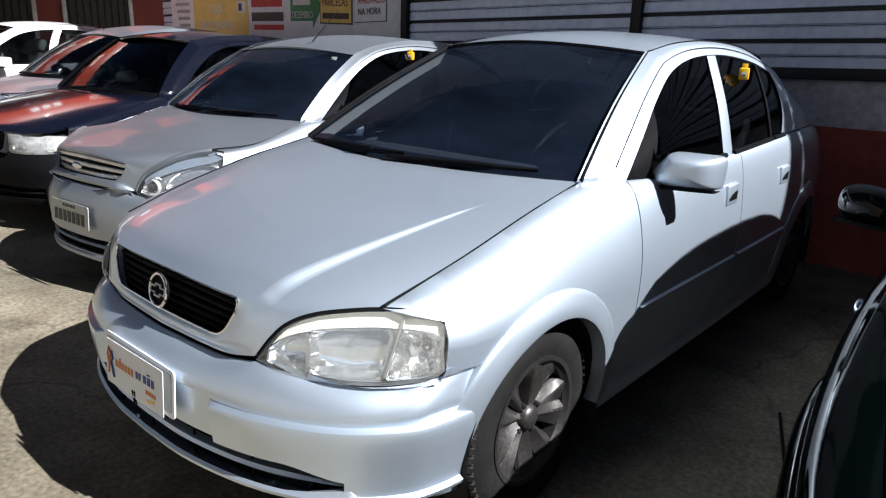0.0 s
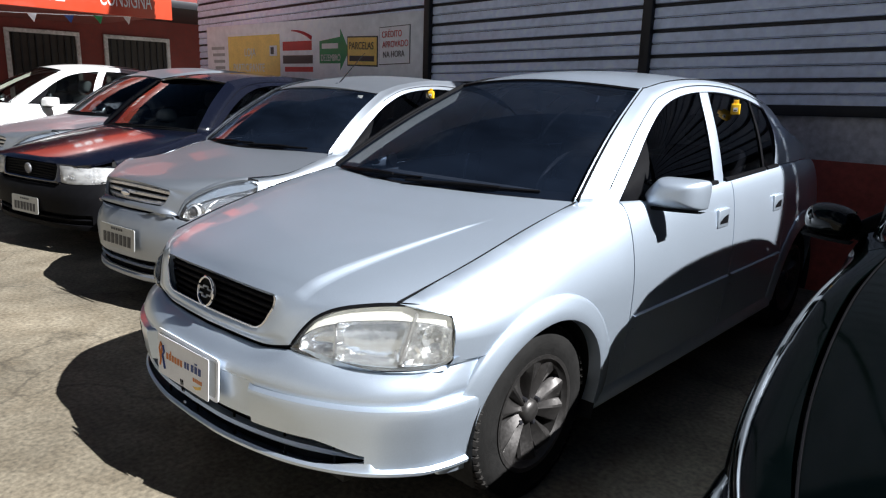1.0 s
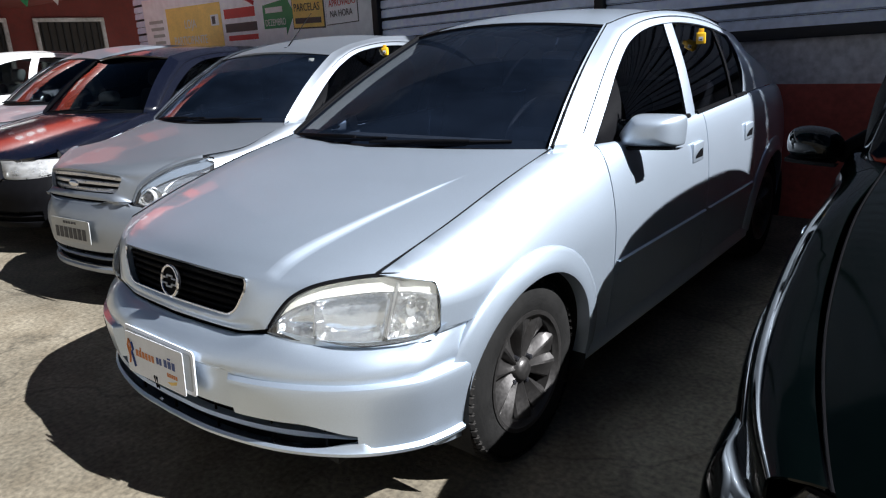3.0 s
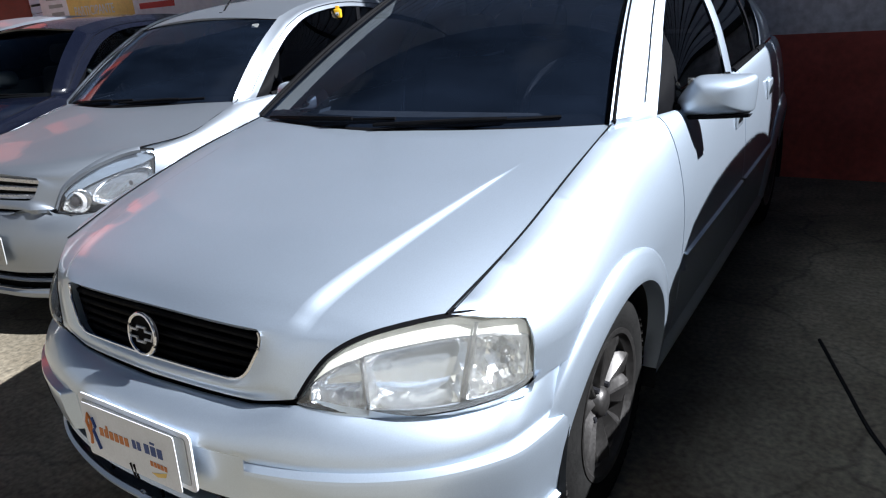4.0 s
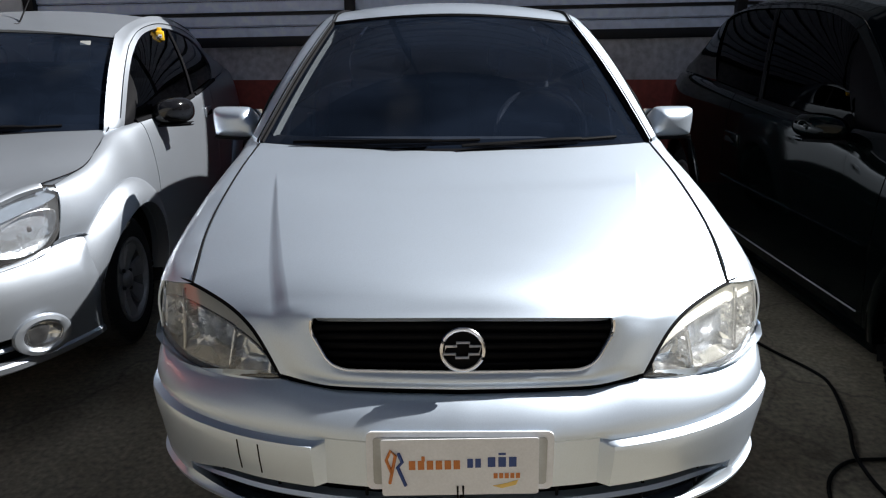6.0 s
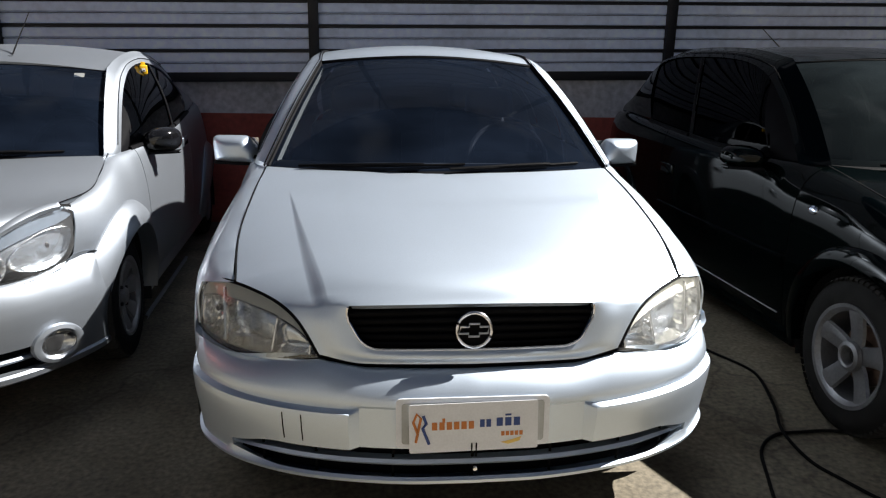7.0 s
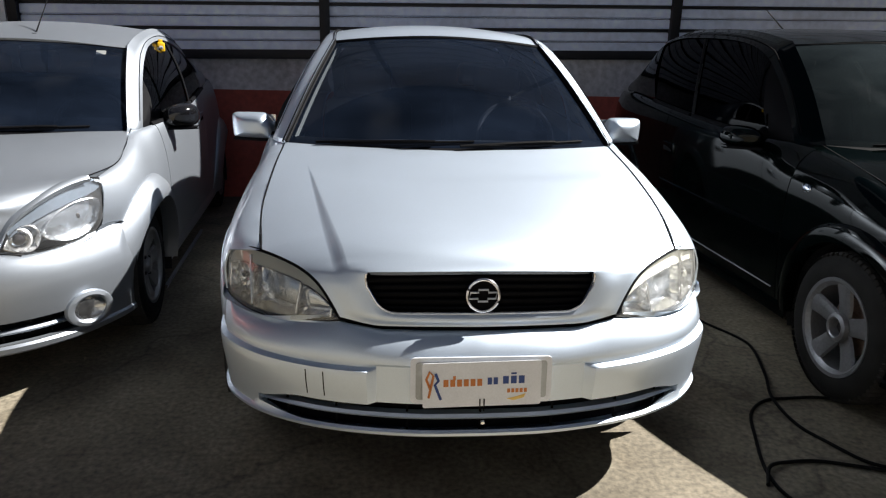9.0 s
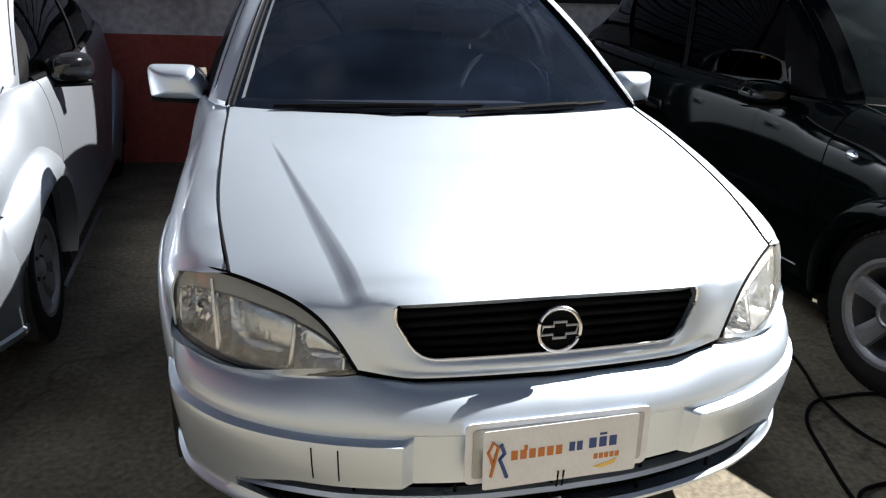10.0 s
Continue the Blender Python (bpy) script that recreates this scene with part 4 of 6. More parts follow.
    for i in range(9):
        f = i / 8
        B, R = at_y(S.top, y0 + (a - y0) * f), at_y(S.rail, y0 + (a + S.lean - y0) * f)
        q = Vector((B.x - 0.008, B.y, B.z - 0.004))
        rw.append([q.lerp(Vector((R.x - 0.004, R.y, R.z - 0.002)), j / 5) + Vector((0.028 * math.sin(math.pi * j / 5) * f, 0, 0)) for j in range(6)])
    grid(bm, rw)
    outward(bm, (0, 2.2, 0.9))
    pair("corner_panel", bm, S.corner_mat or paint, root)
    # shut line of the door frame along the pillar
    bm = bmesh.new()
    tube(bm, [a2.lerp(b2, 0.62) + Vector((0.012, -0.003, 0.011)) for a2, b2 in list(zip(inner, outer))[1:-4]], 0.0018, 5)
    pair("frame_seam", bm, "black_plastic", root)
    b = S.windows[-1][1]
    ye = S.top[-1][1] - 0.02
    bm = bmesh.new()
    rw = []
    for i in range(13):
        yb = b + (ye - b) * i / 12
        B = at_y(S.top, yb)
        yr = b + S.lean + (S.rail[-1][1] - b - S.lean) * i / 12
        R = at_y(S.rail, min(yr, S.rail[-1][1]))
        rw.append([Vector((B.x - 0.012, yb, B.z)).lerp(Vector((R.x, yr, R.z)), j / 6) + Vector((0.03 * math.sin(math.pi * j / 6), 0, 0)) for j in range(7)])
    grid(bm, rw)
    outward(bm, (0, 2.2, 0.9))
    pair("rear_quarter", bm, paint, root)
    # tail: hatch with its window, rear bumper
    E, R, B = Vector(S.redge[-1]), Vector(S.rail[-1]), Vector(S.top[-1])
    bm = bmesh.new()
    rw = []
    tail = [(R.x, R.y, R.z), (B.x - 0.03, B.y - 0.12, B.z), (B.x, B.y - 0.02, B.z - 0.1), (B.x, B.y + 0.03, 0.55), (B.x - 0.02, B.y + 0.02, 0.25)]
    for p in line(tail, 24):
        rw.append([Vector((p.x * u, p.y + 0.10 * (1 - u * u), p.z + 0.02 * (1 - u * u))) for u in (-1 + 2 * j / 16 for j in range(17))])
    grid(bm, rw)
    outward(bm)
    part("tailgate", bm, paint, root)
    bm = bmesh.new()
    grid(bm, [[Vector((E.x * u, E.y, E.z + S.rcrown * (1 - u * u))).lerp(Vector((R.x * u, R.y + 0.10 * (1 - u * u), R.z + 0.02 * (1 - u * u))), k) for u in (-1 + 2 * j / 16 for j in range(17))] for k in (0, 0.5, 1)])
    outward(bm)
    part("rear_header", bm, paint, root)

    # headliner
    bm = bmesh.new()
    grid(bm, [[Vector((e.x * 0.97 * u, e.y + 0.02, e.z + S.rcrown * (1 - u * u) - 0.03)) for u in (-1 + 2 * j / 10 for j in range(11))] for e in re])
    part("headliner", bm, "cabin", root)

    # floor pan, bulkhead and cabin
    bm = bmesh.new()
    W0 = S.wide[len(S.wide) // 2][0]
    box(bm, -W0 + 0.3, W0 - 0.3, 0.25, ye - 0.1, 0.19, 0.42)
    box(bm, -W0 + 0.06, W0 - 0.06, S.axles[0] + S.arch + 0.03, S.axles[1] - S.arch - 0.03, 0.19, 0.36)
    box(bm, -W0 + 0.32, W0 - 0.32, S.out[0][1] + 0.16, S.wsb[0] + 0.1, 0.3, S.lip[1] - 0.04)
    part("floor_pan", bm, "under", root, smooth=False)
    bm = bmesh.new()
    box(bm, -ca.x + 0.04, ca.x - 0.04, S.wsb[0] + 0.17, ca.y + 0.33, S.wsb[1] - 0.35, S.wsb[1] - 0.035, 0.05, 3)
    part("dashboard", bm, "cabin", root)
    for s in (1, -1):
        for yb, hb in ((S.seams[0] + 0.62, 0), (S.seams[0] + 1.45, 0.02)):
            st = new("seat")
            st.parent = root
            bm = bmesh.new()
            box(bm, s * 0.36 - 0.25, s * 0.36 + 0.25, yb - 0.42, yb + 0.1, 0.42, 0.58, 0.06, 3)
            part("seat_cushion", bm, "cabin", st)
            bm = bmesh.new()
            box(bm, -0.24, 0.24, -0.06, 0.07, 0, 0.58, 0.055, 3)
            bm.transform(Matrix.Translation((s * 0.36, yb + 0.08, 0.5)) @ Matrix.Rotation(radians(-16), 4, "X"))
            part("backrest", bm, "cabin", st)
            bm = bmesh.new()
            box(bm, -0.13, 0.13, -0.05, 0.05, 0.60, 0.76, 0.045, 3)
            bm.transform(Matrix.Translation((s * 0.36, yb + 0.08, 0.5)) @ Matrix.Rotation(radians(-14), 4, "X"))
            part("headrest", bm, "cabin", st)
    sw = new("steering_wheel")
    sw.parent = root
    m = Matrix.Translation((0.37, ca.y + 0.48, S.wsb[1] - 0.05)) @ Matrix.Rotation(radians(62), 4, "X")
    bm = bmesh.new()
    tube(bm, [m @ Vector((0.185 * math.cos(2 * math.pi * k / 32), 0.185 * math.sin(2 * math.pi * k / 32), 0)) for k in range(32)], 0.015, 8, closed=True)
    part("wheel_ring", bm, "grey_plastic", sw)
    bm = bmesh.new()
    box(bm, -0.17, 0.17, -0.05, 0.05, -0.03, 0.0, 0.015)
    bm.transform(m)
    part("wheel_boss", bm, "grey_plastic", sw)

    headlamp(S, root)
    mirror_housing(S, root, mirror_mat or paint, "")
    # wipers
    for x0, x1 in S.wipers:
        wp = new("wiper")
        wp.parent = root
        bm = bmesh.new()
        u0, u1 = x0 / ca.x, x1 / ca.x
        tube(bm, [ws_pt(u0, 0.004, 0.012), ws_pt(u0 * 0.4 + u1 * 0.6, 0.024, 0.020), ws_pt(u0 * 0.25 + u1 * 0.75, 0.030, 0.014)], 0.006, 6)
        part("wiper_arm", bm, "black_plastic", wp)
        bm = bmesh.new()
        pts = [ws_pt(u0 * 0.9 + u1 * 0.1 + (u1 - u0) * 0.9 * i / 12, 0.010 + 0.030 * i / 12, 0.007) for i in range(13)]
        tube(bm, pts, 0.005, 6)
        part("wiper_blade", bm, "black_plastic", wp)
    return root, ws_pt, gp


# The lines of each car, in metres from its nose: x to its left, y to its tail, z up from the ground.
HATCH_LINES = dict(
    hc=[(0.155, 0.733), (0.21, 0.778), (0.34, 0.822), (0.50, 0.862), (0.70, 0.905), (0.99, 0.962)],
    he=[(0.500, 0.230, 0.711), (0.565, 0.282, 0.733), (0.655, 0.356, 0.746), (0.683, 0.60, 0.822), (0.686, 0.90, 0.898), (0.680, 1.19, 0.955)],
    gt=(0.345, 0.172, 0.722), gb=(0.288, 0.146, 0.624), gcb=(0.138, 0.622), lip=(0.128, 0.583), tip=(0.412, 0.164, 0.596),
    cheek=[(0.470, 0.207, 0.688), (0.438, 0.184, 0.645)], crown=3.0, trim=True, ue=(0.302, 0.617), brow="", lamp_in="haze", ridge=((0.383, 0.17), (0.558, 0.815), 0.017), bumper_mat=None,
    slats=5, slat_h=0.008, slat_mat="black_plastic", bar_mat="silver",
    out=[(0, 0.040), (0.20, 0.048), (0.40, 0.085), (0.55, 0.140), (0.68, 0.222), (0.775, 0.33), (0.812, 0.42), (0.826, 0.50)],
    bump=[(0.586, 0.088), (0.580, 0.074), (0.568, 0.052), (0.550, 0.030), (0.525, 0.017), (0.500, 0.013), (0.480, 0.019), (0.473, 0.002), (0.464, 0.0), (0.42, 0.003), (0.372, 0.010), (0.29, 0.020), (0.281, 0.010), (0.271, 0.012), (0.258, 0.030), (0.246, 0.066), (0.236, 0.13)],
    ledge=0.478, recess=0.315, intake=(0.366, 0.288, 0.565),
    top=[(0.660, 0.36, 0.747), (0.676, 0.457, 0.782), (0.688, 0.60, 0.823), (0.691, 0.90, 0.899), (0.689, 1.16, 0.948), (0.750, 1.37, 0.948), (0.785, 1.60, 0.945), (0.795, 2.2, 0.962), (0.785, 2.9, 0.985), (0.75, 3.5, 0.99), (0.68, 3.92, 0.97)],
    wide=[(0.735, 0.36, 0), (0.792, 0.457, 0), (0.825, 0.59, 0), (0.845, 0.85, 0), (0.846, 1.4, 0), (0.848, 2.2, 0), (0.846, 3.0, 0), (0.83, 3.5, 0), (0.75, 4.0, 0)],
    Mz=0.655, round=1.6, tuck=0.035, sill=0.255, axles=(0.846, 3.40), wz=0.30, wr=0.302, rim=0.192, arch=0.335, flare=0.0, lipw=(0.078, 0.018), track=0.808,
    front=[(0.36, 0.747), (0.457, 0.720), (0.448, 0.590)], seams=[1.365, 2.30, 3.02], handle=(0.14, 0.81), handle_mat=None, crease_z=0.0,
    mould=0.50, paint_mould=True,
    wsb=(0.99, 0.968), wst=(1.835, 1.385), redge=[(0.515, 1.915, 1.352), (0.525, 2.15, 1.392), (0.525, 2.5, 1.410), (0.52, 2.9, 1.395), (0.505, 3.3, 1.345)], rcrown=0.042,
    rail=[(0.758, 1.36, 0.950), (0.716, 1.54, 1.075), (0.670, 1.72, 1.195), (0.627, 1.925, 1.292), (0.602, 2.19, 1.345), (0.594, 2.55, 1.358), (0.60, 2.95, 1.325), (0.62, 3.25, 1.255), (0.64, 3.45, 1.18)],
    lean=0.18, windows=[(1.50, 2.16), (2.25, 2.78), (2.80, 2.98)], pillar_mat=None, corner_mat="black_plastic",
    lamp_top=[(0.412, 0.164, 0.597), (0.444, 0.186, 0.650), (0.478, 0.211, 0.691), (0.525, 0.248, 0.719), (0.585, 0.298, 0.734), (0.66, 0.361, 0.742), (0.728, 0.420, 0.735), (0.770, 0.458, 0.712), (0.789, 0.470, 0.668)],
    lamp_low=[(0.412, 0.164, 0.595), (0.455, 0.172, 0.590), (0.51, 0.192, 0.583), (0.575, 0.230, 0.573), (0.635, 0.275, 0.567), (0.70, 0.337, 0.566), (0.764, 0.415, 0.575), (0.789, 0.455, 0.602)],
    lamp_bulge=0.022, bowls=[(0.10, 0.36, 0.28, 0.96, 0.050, 0.012), (0.37, 0.68, 0.26, 0.96, 0.062, 0.015), (0.70, 0.90, 0.26, 0.94, 0.036, 0.010)], bowl_turn=12, lamp_strips=[(0.06, 0.985, 0.02, 0.25, 0.012, "lamp_cream"), (0.91, 0.99, 0.25, 0.94, 0.012, "lamp_cream")], lamp_bars=[0.69], lens_kind="lens", lens_label="hazy yellowed clear headlamp lens",
    mirror=(0.870, 1.60, 0.976, 0.106, 0.057), arm_mat="black_plastic", wipers=[(-0.55, 0.08), (0.02, 0.56)],
)
SMALL_LINES = dict(HATCH_LINES)
SMALL_LINES.update(
    hc=[(0.085, 0.764), (0.13, 0.786), (0.27, 0.812), (0.45, 0.85), (0.65, 0.885), (0.90, 0.925)],
    he=[(0.468, 0.212, 0.690), (0.550, 0.305, 0.742), (0.662, 0.475, 0.790), (0.70, 0.68, 0.82), (0.695, 0.88, 0.868), (0.676, 1.06, 0.914)],
    gt=(0.375, 0.137, 0.738), gb=(0.335, 0.100, 0.642), gcb=(0.068, 0.645), lip=(0.055, 0.608), tip=(0.405, 0.15, 0.578), cheek=[(0.435, 0.175, 0.63)], crown=2.6, ridge=None,
    trim=False, ue=(0.25, 0.77), brow="silver_warm", lamp_in="lamp_silver", slats=3, slat_h=0.015, slat_mat="badge", bar_mat="silver_warm",
    out=[(0, 0.0), (0.22, 0.015), (0.42, 0.075), (0.57, 0.175), (0.675, 0.30), (0.742, 0.42), (0.766, 0.48), (0.775, 0.53)],
    bump=[(0.605, 0.06), (0.595, 0.045), (0.57, 0.028), (0.53, 0.014), (0.48, 0.004), (0.44, 0.0), (0.36, 0.004), (0.30, 0.010), (0.235, 0.012), (0.225, 0.004), (0.205, 0.006), (0.19, 0.03), (0.18, 0.09)],
    ledge=0.50, recess=0, intake=(0.325, 0.24, 0.50),
    top=[(0.664, 0.435, 0.788), (0.682, 0.55, 0.800), (0.700, 0.70, 0.825), (0.702, 0.88, 0.871), (0.684, 1.05, 0.912), (0.728, 1.22, 0.918), (0.775, 1.55, 0.93), (0.785, 2.1, 0.955), (0.77, 2.7, 1.0), (0.72, 3.3, 1.03), (0.64, 3.68, 1.02)],
    wide=[(0.68, 0.40, 0), (0.745, 0.55, 0), (0.788, 0.70, 0), (0.806, 0.90, 0), (0.80, 1.4, 0), (0.808, 2.2, 0), (0.81, 2.8, 0), (0.79, 3.4, 0), (0.70, 3.74, 0)],
    Mz=0.64, axles=(0.86, 3.30), wz=0.29, wr=0.288, rim=0.178, arch=0.34, flare=0.0, lipw=(0.105, 0.050), track=0.775, sill=0.24,
    front=[(0.450, 0.793), (0.486, 0.775), (0.425, 0.600)], seams=[1.28, 2.50], handle=(0.16, 0.84), handle_mat=None,
    wsb=(0.88, 0.932), wst=(1.56, 1.318), redge=[(0.575, 1.63, 1.285), (0.580, 1.83, 1.338), (0.572, 2.2, 1.378), (0.558, 2.65, 1.368), (0.53, 3.15, 1.31)], rcrown=0.045,
    rail=[(0.715, 1.165, 0.918), (0.694, 1.30, 1.025), (0.672, 1.44, 1.128), (0.652, 1.61, 1.228), (0.636, 1.84, 1.305), (0.628, 2.22, 1.332), (0.628, 2.66, 1.288), (0.625, 3.0, 1.205), (0.62, 3.28, 1.09)],
    lean=0.2, windows=[(1.26, 2.12), (2.15, 2.72)], pillar_mat="black_plastic", corner_mat="black_plastic",
    lamp_top=[(0.405, 0.15, 0.588), (0.450, 0.188, 0.682), (0.53, 0.272, 0.750), (0.598, 0.368, 0.787), (0.655, 0.440, 0.800), (0.686, 0.484, 0.793)],
    lamp_low=[(0.405, 0.15, 0.578), (0.49, 0.185, 0.562), (0.57, 0.243, 0.563), (0.637, 0.325, 0.574), (0.684, 0.405, 0.606), (0.704, 0.478, 0.690)],
    lamp_bulge=0.03, bowls=[(0.06, 0.34, 0.24, 0.96, 0.050, 0.022), (0.35, 0.90, 0.34, 0.95, 0.070, 0.016)], bowl_turn=20, lamp_strips=[(0.14, 0.97, 0.03, 0.31, 0.012, "lamp_glazed")], lamp_bars=[], lens_kind="lens_clear", lens_label="clear teardrop headlamp lens",
    mirror=(0.840, 1.50, 0.945, 0.092, 0.064), arm_mat="black_plastic", wipers=[(-0.5, 0.1), (0.02, 0.52)], mould=0.0, paint_mould=True,
)
BOXY_LINES = dict(SMALL_LINES)
BOXY_LINES.update(
    hc=[(0.06, 0.705), (0.10, 0.74), (0.25, 0.785), (0.45, 0.83), (0.68, 0.875), (0.98, 0.925)],
    he=[(0.60, 0.10, 0.70), (0.70, 0.16, 0.715), (0.745, 0.30, 0.745), (0.745, 0.58, 0.81), (0.735, 0.85, 0.865), (0.70, 1.12, 0.915)],
    gt=(0.40, 0.068, 0.694), gb=(0.39, 0.045, 0.575), gcb=(0.04, 0.575), lip=(0.035, 0.548), tip=(0.43, 0.06, 0.56), cheek=[(0.46, 0.085, 0.62)],
    slats=6, slat_mat="black_plastic", bar_mat="black_plastic",
    out=[(0, 0.0), (0.25, 0.008), (0.5, 0.04), (0.65, 0.09), (0.75, 0.17), (0.80, 0.30), (0.808, 0.40), (0.81, 0.46)],
    bump=[(0.56, 0.05), (0.55, 0.03), (0.53, 0.012), (0.48, 0.0), (0.42, 0.0), (0.36, 0.006), (0.30, 0.01), (0.24, 0.012), (0.21, 0.02), (0.195, 0.08)],
    intake=(0.33, 0.25, 0.5), ledge=0.46,
    top=[(0.75, 0.30, 0.75), (0.752, 0.40, 0.772), (0.752, 0.58, 0.813), (0.742, 0.86, 0.868), (0.708, 1.11, 0.913), (0.75, 1.26, 0.92), (0.775, 1.55, 0.925), (0.785, 2.1, 0.945), (0.775, 2.7, 0.96), (0.74, 3.3, 0.97), (0.66, 3.72, 0.95)],
    wide=[(0.792, 0.30, 0), (0.808, 0.45, 0), (0.82, 0.85, 0), (0.82, 1.4, 0), (0.822, 2.2, 0), (0.82, 2.8, 0), (0.80, 3.4, 0), (0.71, 3.8, 0)],
    axles=(0.78, 3.22), lipw=(0.05, 0.01), front=[(0.30, 0.75), (0.31, 0.70), (0.30, 0.555)],
    wsb=(0.98, 0.93), wst=(1.58, 1.355), slat_h=0.008, redge=[(0.53, 1.60, 1.330), (0.535, 1.85, 1.372), (0.53, 2.25, 1.392), (0.525, 2.7, 1.375), (0.50, 3.15, 1.32)],
    rail=[(0.75, 1.25, 0.922), (0.71, 1.40, 1.04), (0.67, 1.55, 1.15), (0.64, 1.72, 1.25), (0.625, 1.93, 1.31), (0.62, 2.3, 1.325), (0.62, 2.7, 1.29), (0.63, 3.0, 1.22), (0.63, 3.3, 1.10)],
    ue=None, brow="", bumper_mat="black_plastic", lamp_in="lamp_silver", lamp_top=[(0.425, 0.07, 0.692), (0.50, 0.082, 0.692), (0.58, 0.105, 0.692), (0.66, 0.15, 0.692), (0.74, 0.23, 0.688), (0.79, 0.33, 0.68)],
    lamp_low=[(0.435, 0.06, 0.565), (0.51, 0.07, 0.56), (0.59, 0.095, 0.56), (0.67, 0.14, 0.562), (0.75, 0.22, 0.57), (0.795, 0.32, 0.59)],
    lamp_bulge=0.012, bowls=[(0.06, 0.60, 0.06, 0.94, 0.060, 0.016)], bowl_turn=8, lamp_strips=[(0.66, 0.97, 0.05, 0.95, 0.02, "reflector")], lamp_bars=[0.64], lens_kind="lens_bright", lens_label="rectangular headlamp lens whitened for sun glare",
    mirror=(0.86, 1.52, 0.955, 0.085, 0.058),
)
DARK_LINES = dict(SMALL_LINES)
DARK_LINES.update(
    hc=[(0.085, 0.70), (0.13, 0.74), (0.27, 0.79), (0.45, 0.835), (0.68, 0.88), (0.98, 0.935)],
    he=[(0.415, 0.095, 0.655), (0.490, 0.125, 0.680), (0.548, 0.168, 0.692), (0.636, 0.52, 0.768), (0.670, 0.90, 0.872), (0.662, 1.28, 0.942)],
    gt=(0.33, 0.11, 0.68), gb=(0.28, 0.085, 0.60), gcb=(0.065, 0.60), lip=(0.055, 0.565), tip=(0.365, 0.060, 0.545), cheek=[(0.395, 0.085, 0.60)],
    slats=4, slat_h=0.008, slat_mat="black_plastic", bar_mat="black_plastic",
    out=[(0, 0.0), (0.25, 0.015), (0.45, 0.06), (0.60, 0.15), (0.72, 0.27), (0.79, 0.38), (0.81, 0.44), (0.82, 0.49)],
    top=[(0.556, 0.172, 0.693), (0.612, 0.34, 0.725), (0.655, 0.54, 0.773), (0.678, 0.72, 0.826), (0.688, 0.95, 0.888), (0.672, 1.27, 0.940), (0.745, 1.40, 0.943), (0.785, 1.70, 0.94), (0.80, 2.2, 0.955), (0.79, 2.8, 0.985), (0.74, 3.4, 1.01), (0.66, 3.85, 1.0)],
    wide=[(0.598, 0.12, 0), (0.645, 0.20, 0), (0.716, 0.37, 0), (0.770, 0.59, 0), (0.802, 0.88, 0), (0.818, 1.4, 0), (0.838, 2.2, 0), (0.838, 2.9, 0), (0.81, 3.5, 0), (0.72, 3.9, 0)],
    axles=(0.80, 3.28), wz=0.295, wr=0.298, rim=0.19, arch=0.335, flare=0.0, lipw=(0.075, 0.026), track=0.80, Mz=0.66,
    front=[(0.176, 0.694), (0.197, 0.65), (0.202, 0.572)], bump=[(0.59, 0.06), (0.58, 0.045), (0.56, 0.028), (0.52, 0.014), (0.48, 0.004), (0.44, 0.0), (0.36, 0.004), (0.30, 0.010), (0.235, 0.012), (0.225, 0.004), (0.205, 0.006), (0.19, 0.03), (0.18, 0.09)],
    seams=[1.24, 2.58], handle=(0.10, 0.755), handle_mat=None, mould=0.53,
    wsb=(1.05, 0.952), wst=(1.68, 1.375), redge=[(0.600, 1.76, 1.352), (0.605, 2.1, 1.402), (0.605, 2.5, 1.418), (0.595, 2.9, 1.410), (0.575, 3.35, 1.35)], rcrown=0.032,
    rail=[(0.742, 1.36, 0.945), (0.715, 1.50, 1.075), (0.698, 1.64, 1.195), (0.688, 1.82, 1.310), (0.682, 2.10, 1.368), (0.680, 2.55, 1.385), (0.675, 2.95, 1.375), (0.668, 3.25, 1.30), (0.66, 3.5, 1.13)], round=3.0,
    windows=[(1.55, 2.30), (2.33, 2.95)],
    ue=None, brow="", lamp_top=[(0.365, 0.065, 0.575), (0.40, 0.075, 0.622), (0.44, 0.090, 0.652), (0.49, 0.115, 0.674), (0.540, 0.152, 0.684), (0.588, 0.187, 0.672)],
    lamp_low=[(0.365, 0.060, 0.545), (0.42, 0.066, 0.530), (0.48, 0.082, 0.528), (0.545, 0.115, 0.535), (0.602, 0.155, 0.550), (0.645, 0.198, 0.588)], lens_kind="lens_shaded", lamp_bars=[],
    mirror=(0.890, 1.56, 0.944, 0.084, 0.048),
)

Spec = collections.namedtuple("Spec", HATCH_LINES.keys())
HATCH, SMALL, BOXY, DARK = (Spec(**d) for d in (HATCH_LINES, SMALL_LINES, BOXY_LINES, DARK_LINES))
BLADES = dict(n=10, rim="alloy", mat="alloy", root=0.014, tip=0.050, pow=1.0, turn=0.25, pairs=0.05, skew=0.010, dish=-0.014, ridge=0.013)
FIVE = dict(n=5, open=True, rim="alloy_dull", mat="alloy_dull", root=0.036, tip=0.046, pow=2.0, turn=0.3, dish=-0.010, ridge=0.003)
STEEL = dict(n=7, rim="alloy_dull", mat="alloy_dull", root=0.020, tip=0.050, pow=1.0, turn=0.1, dish=-0.01)

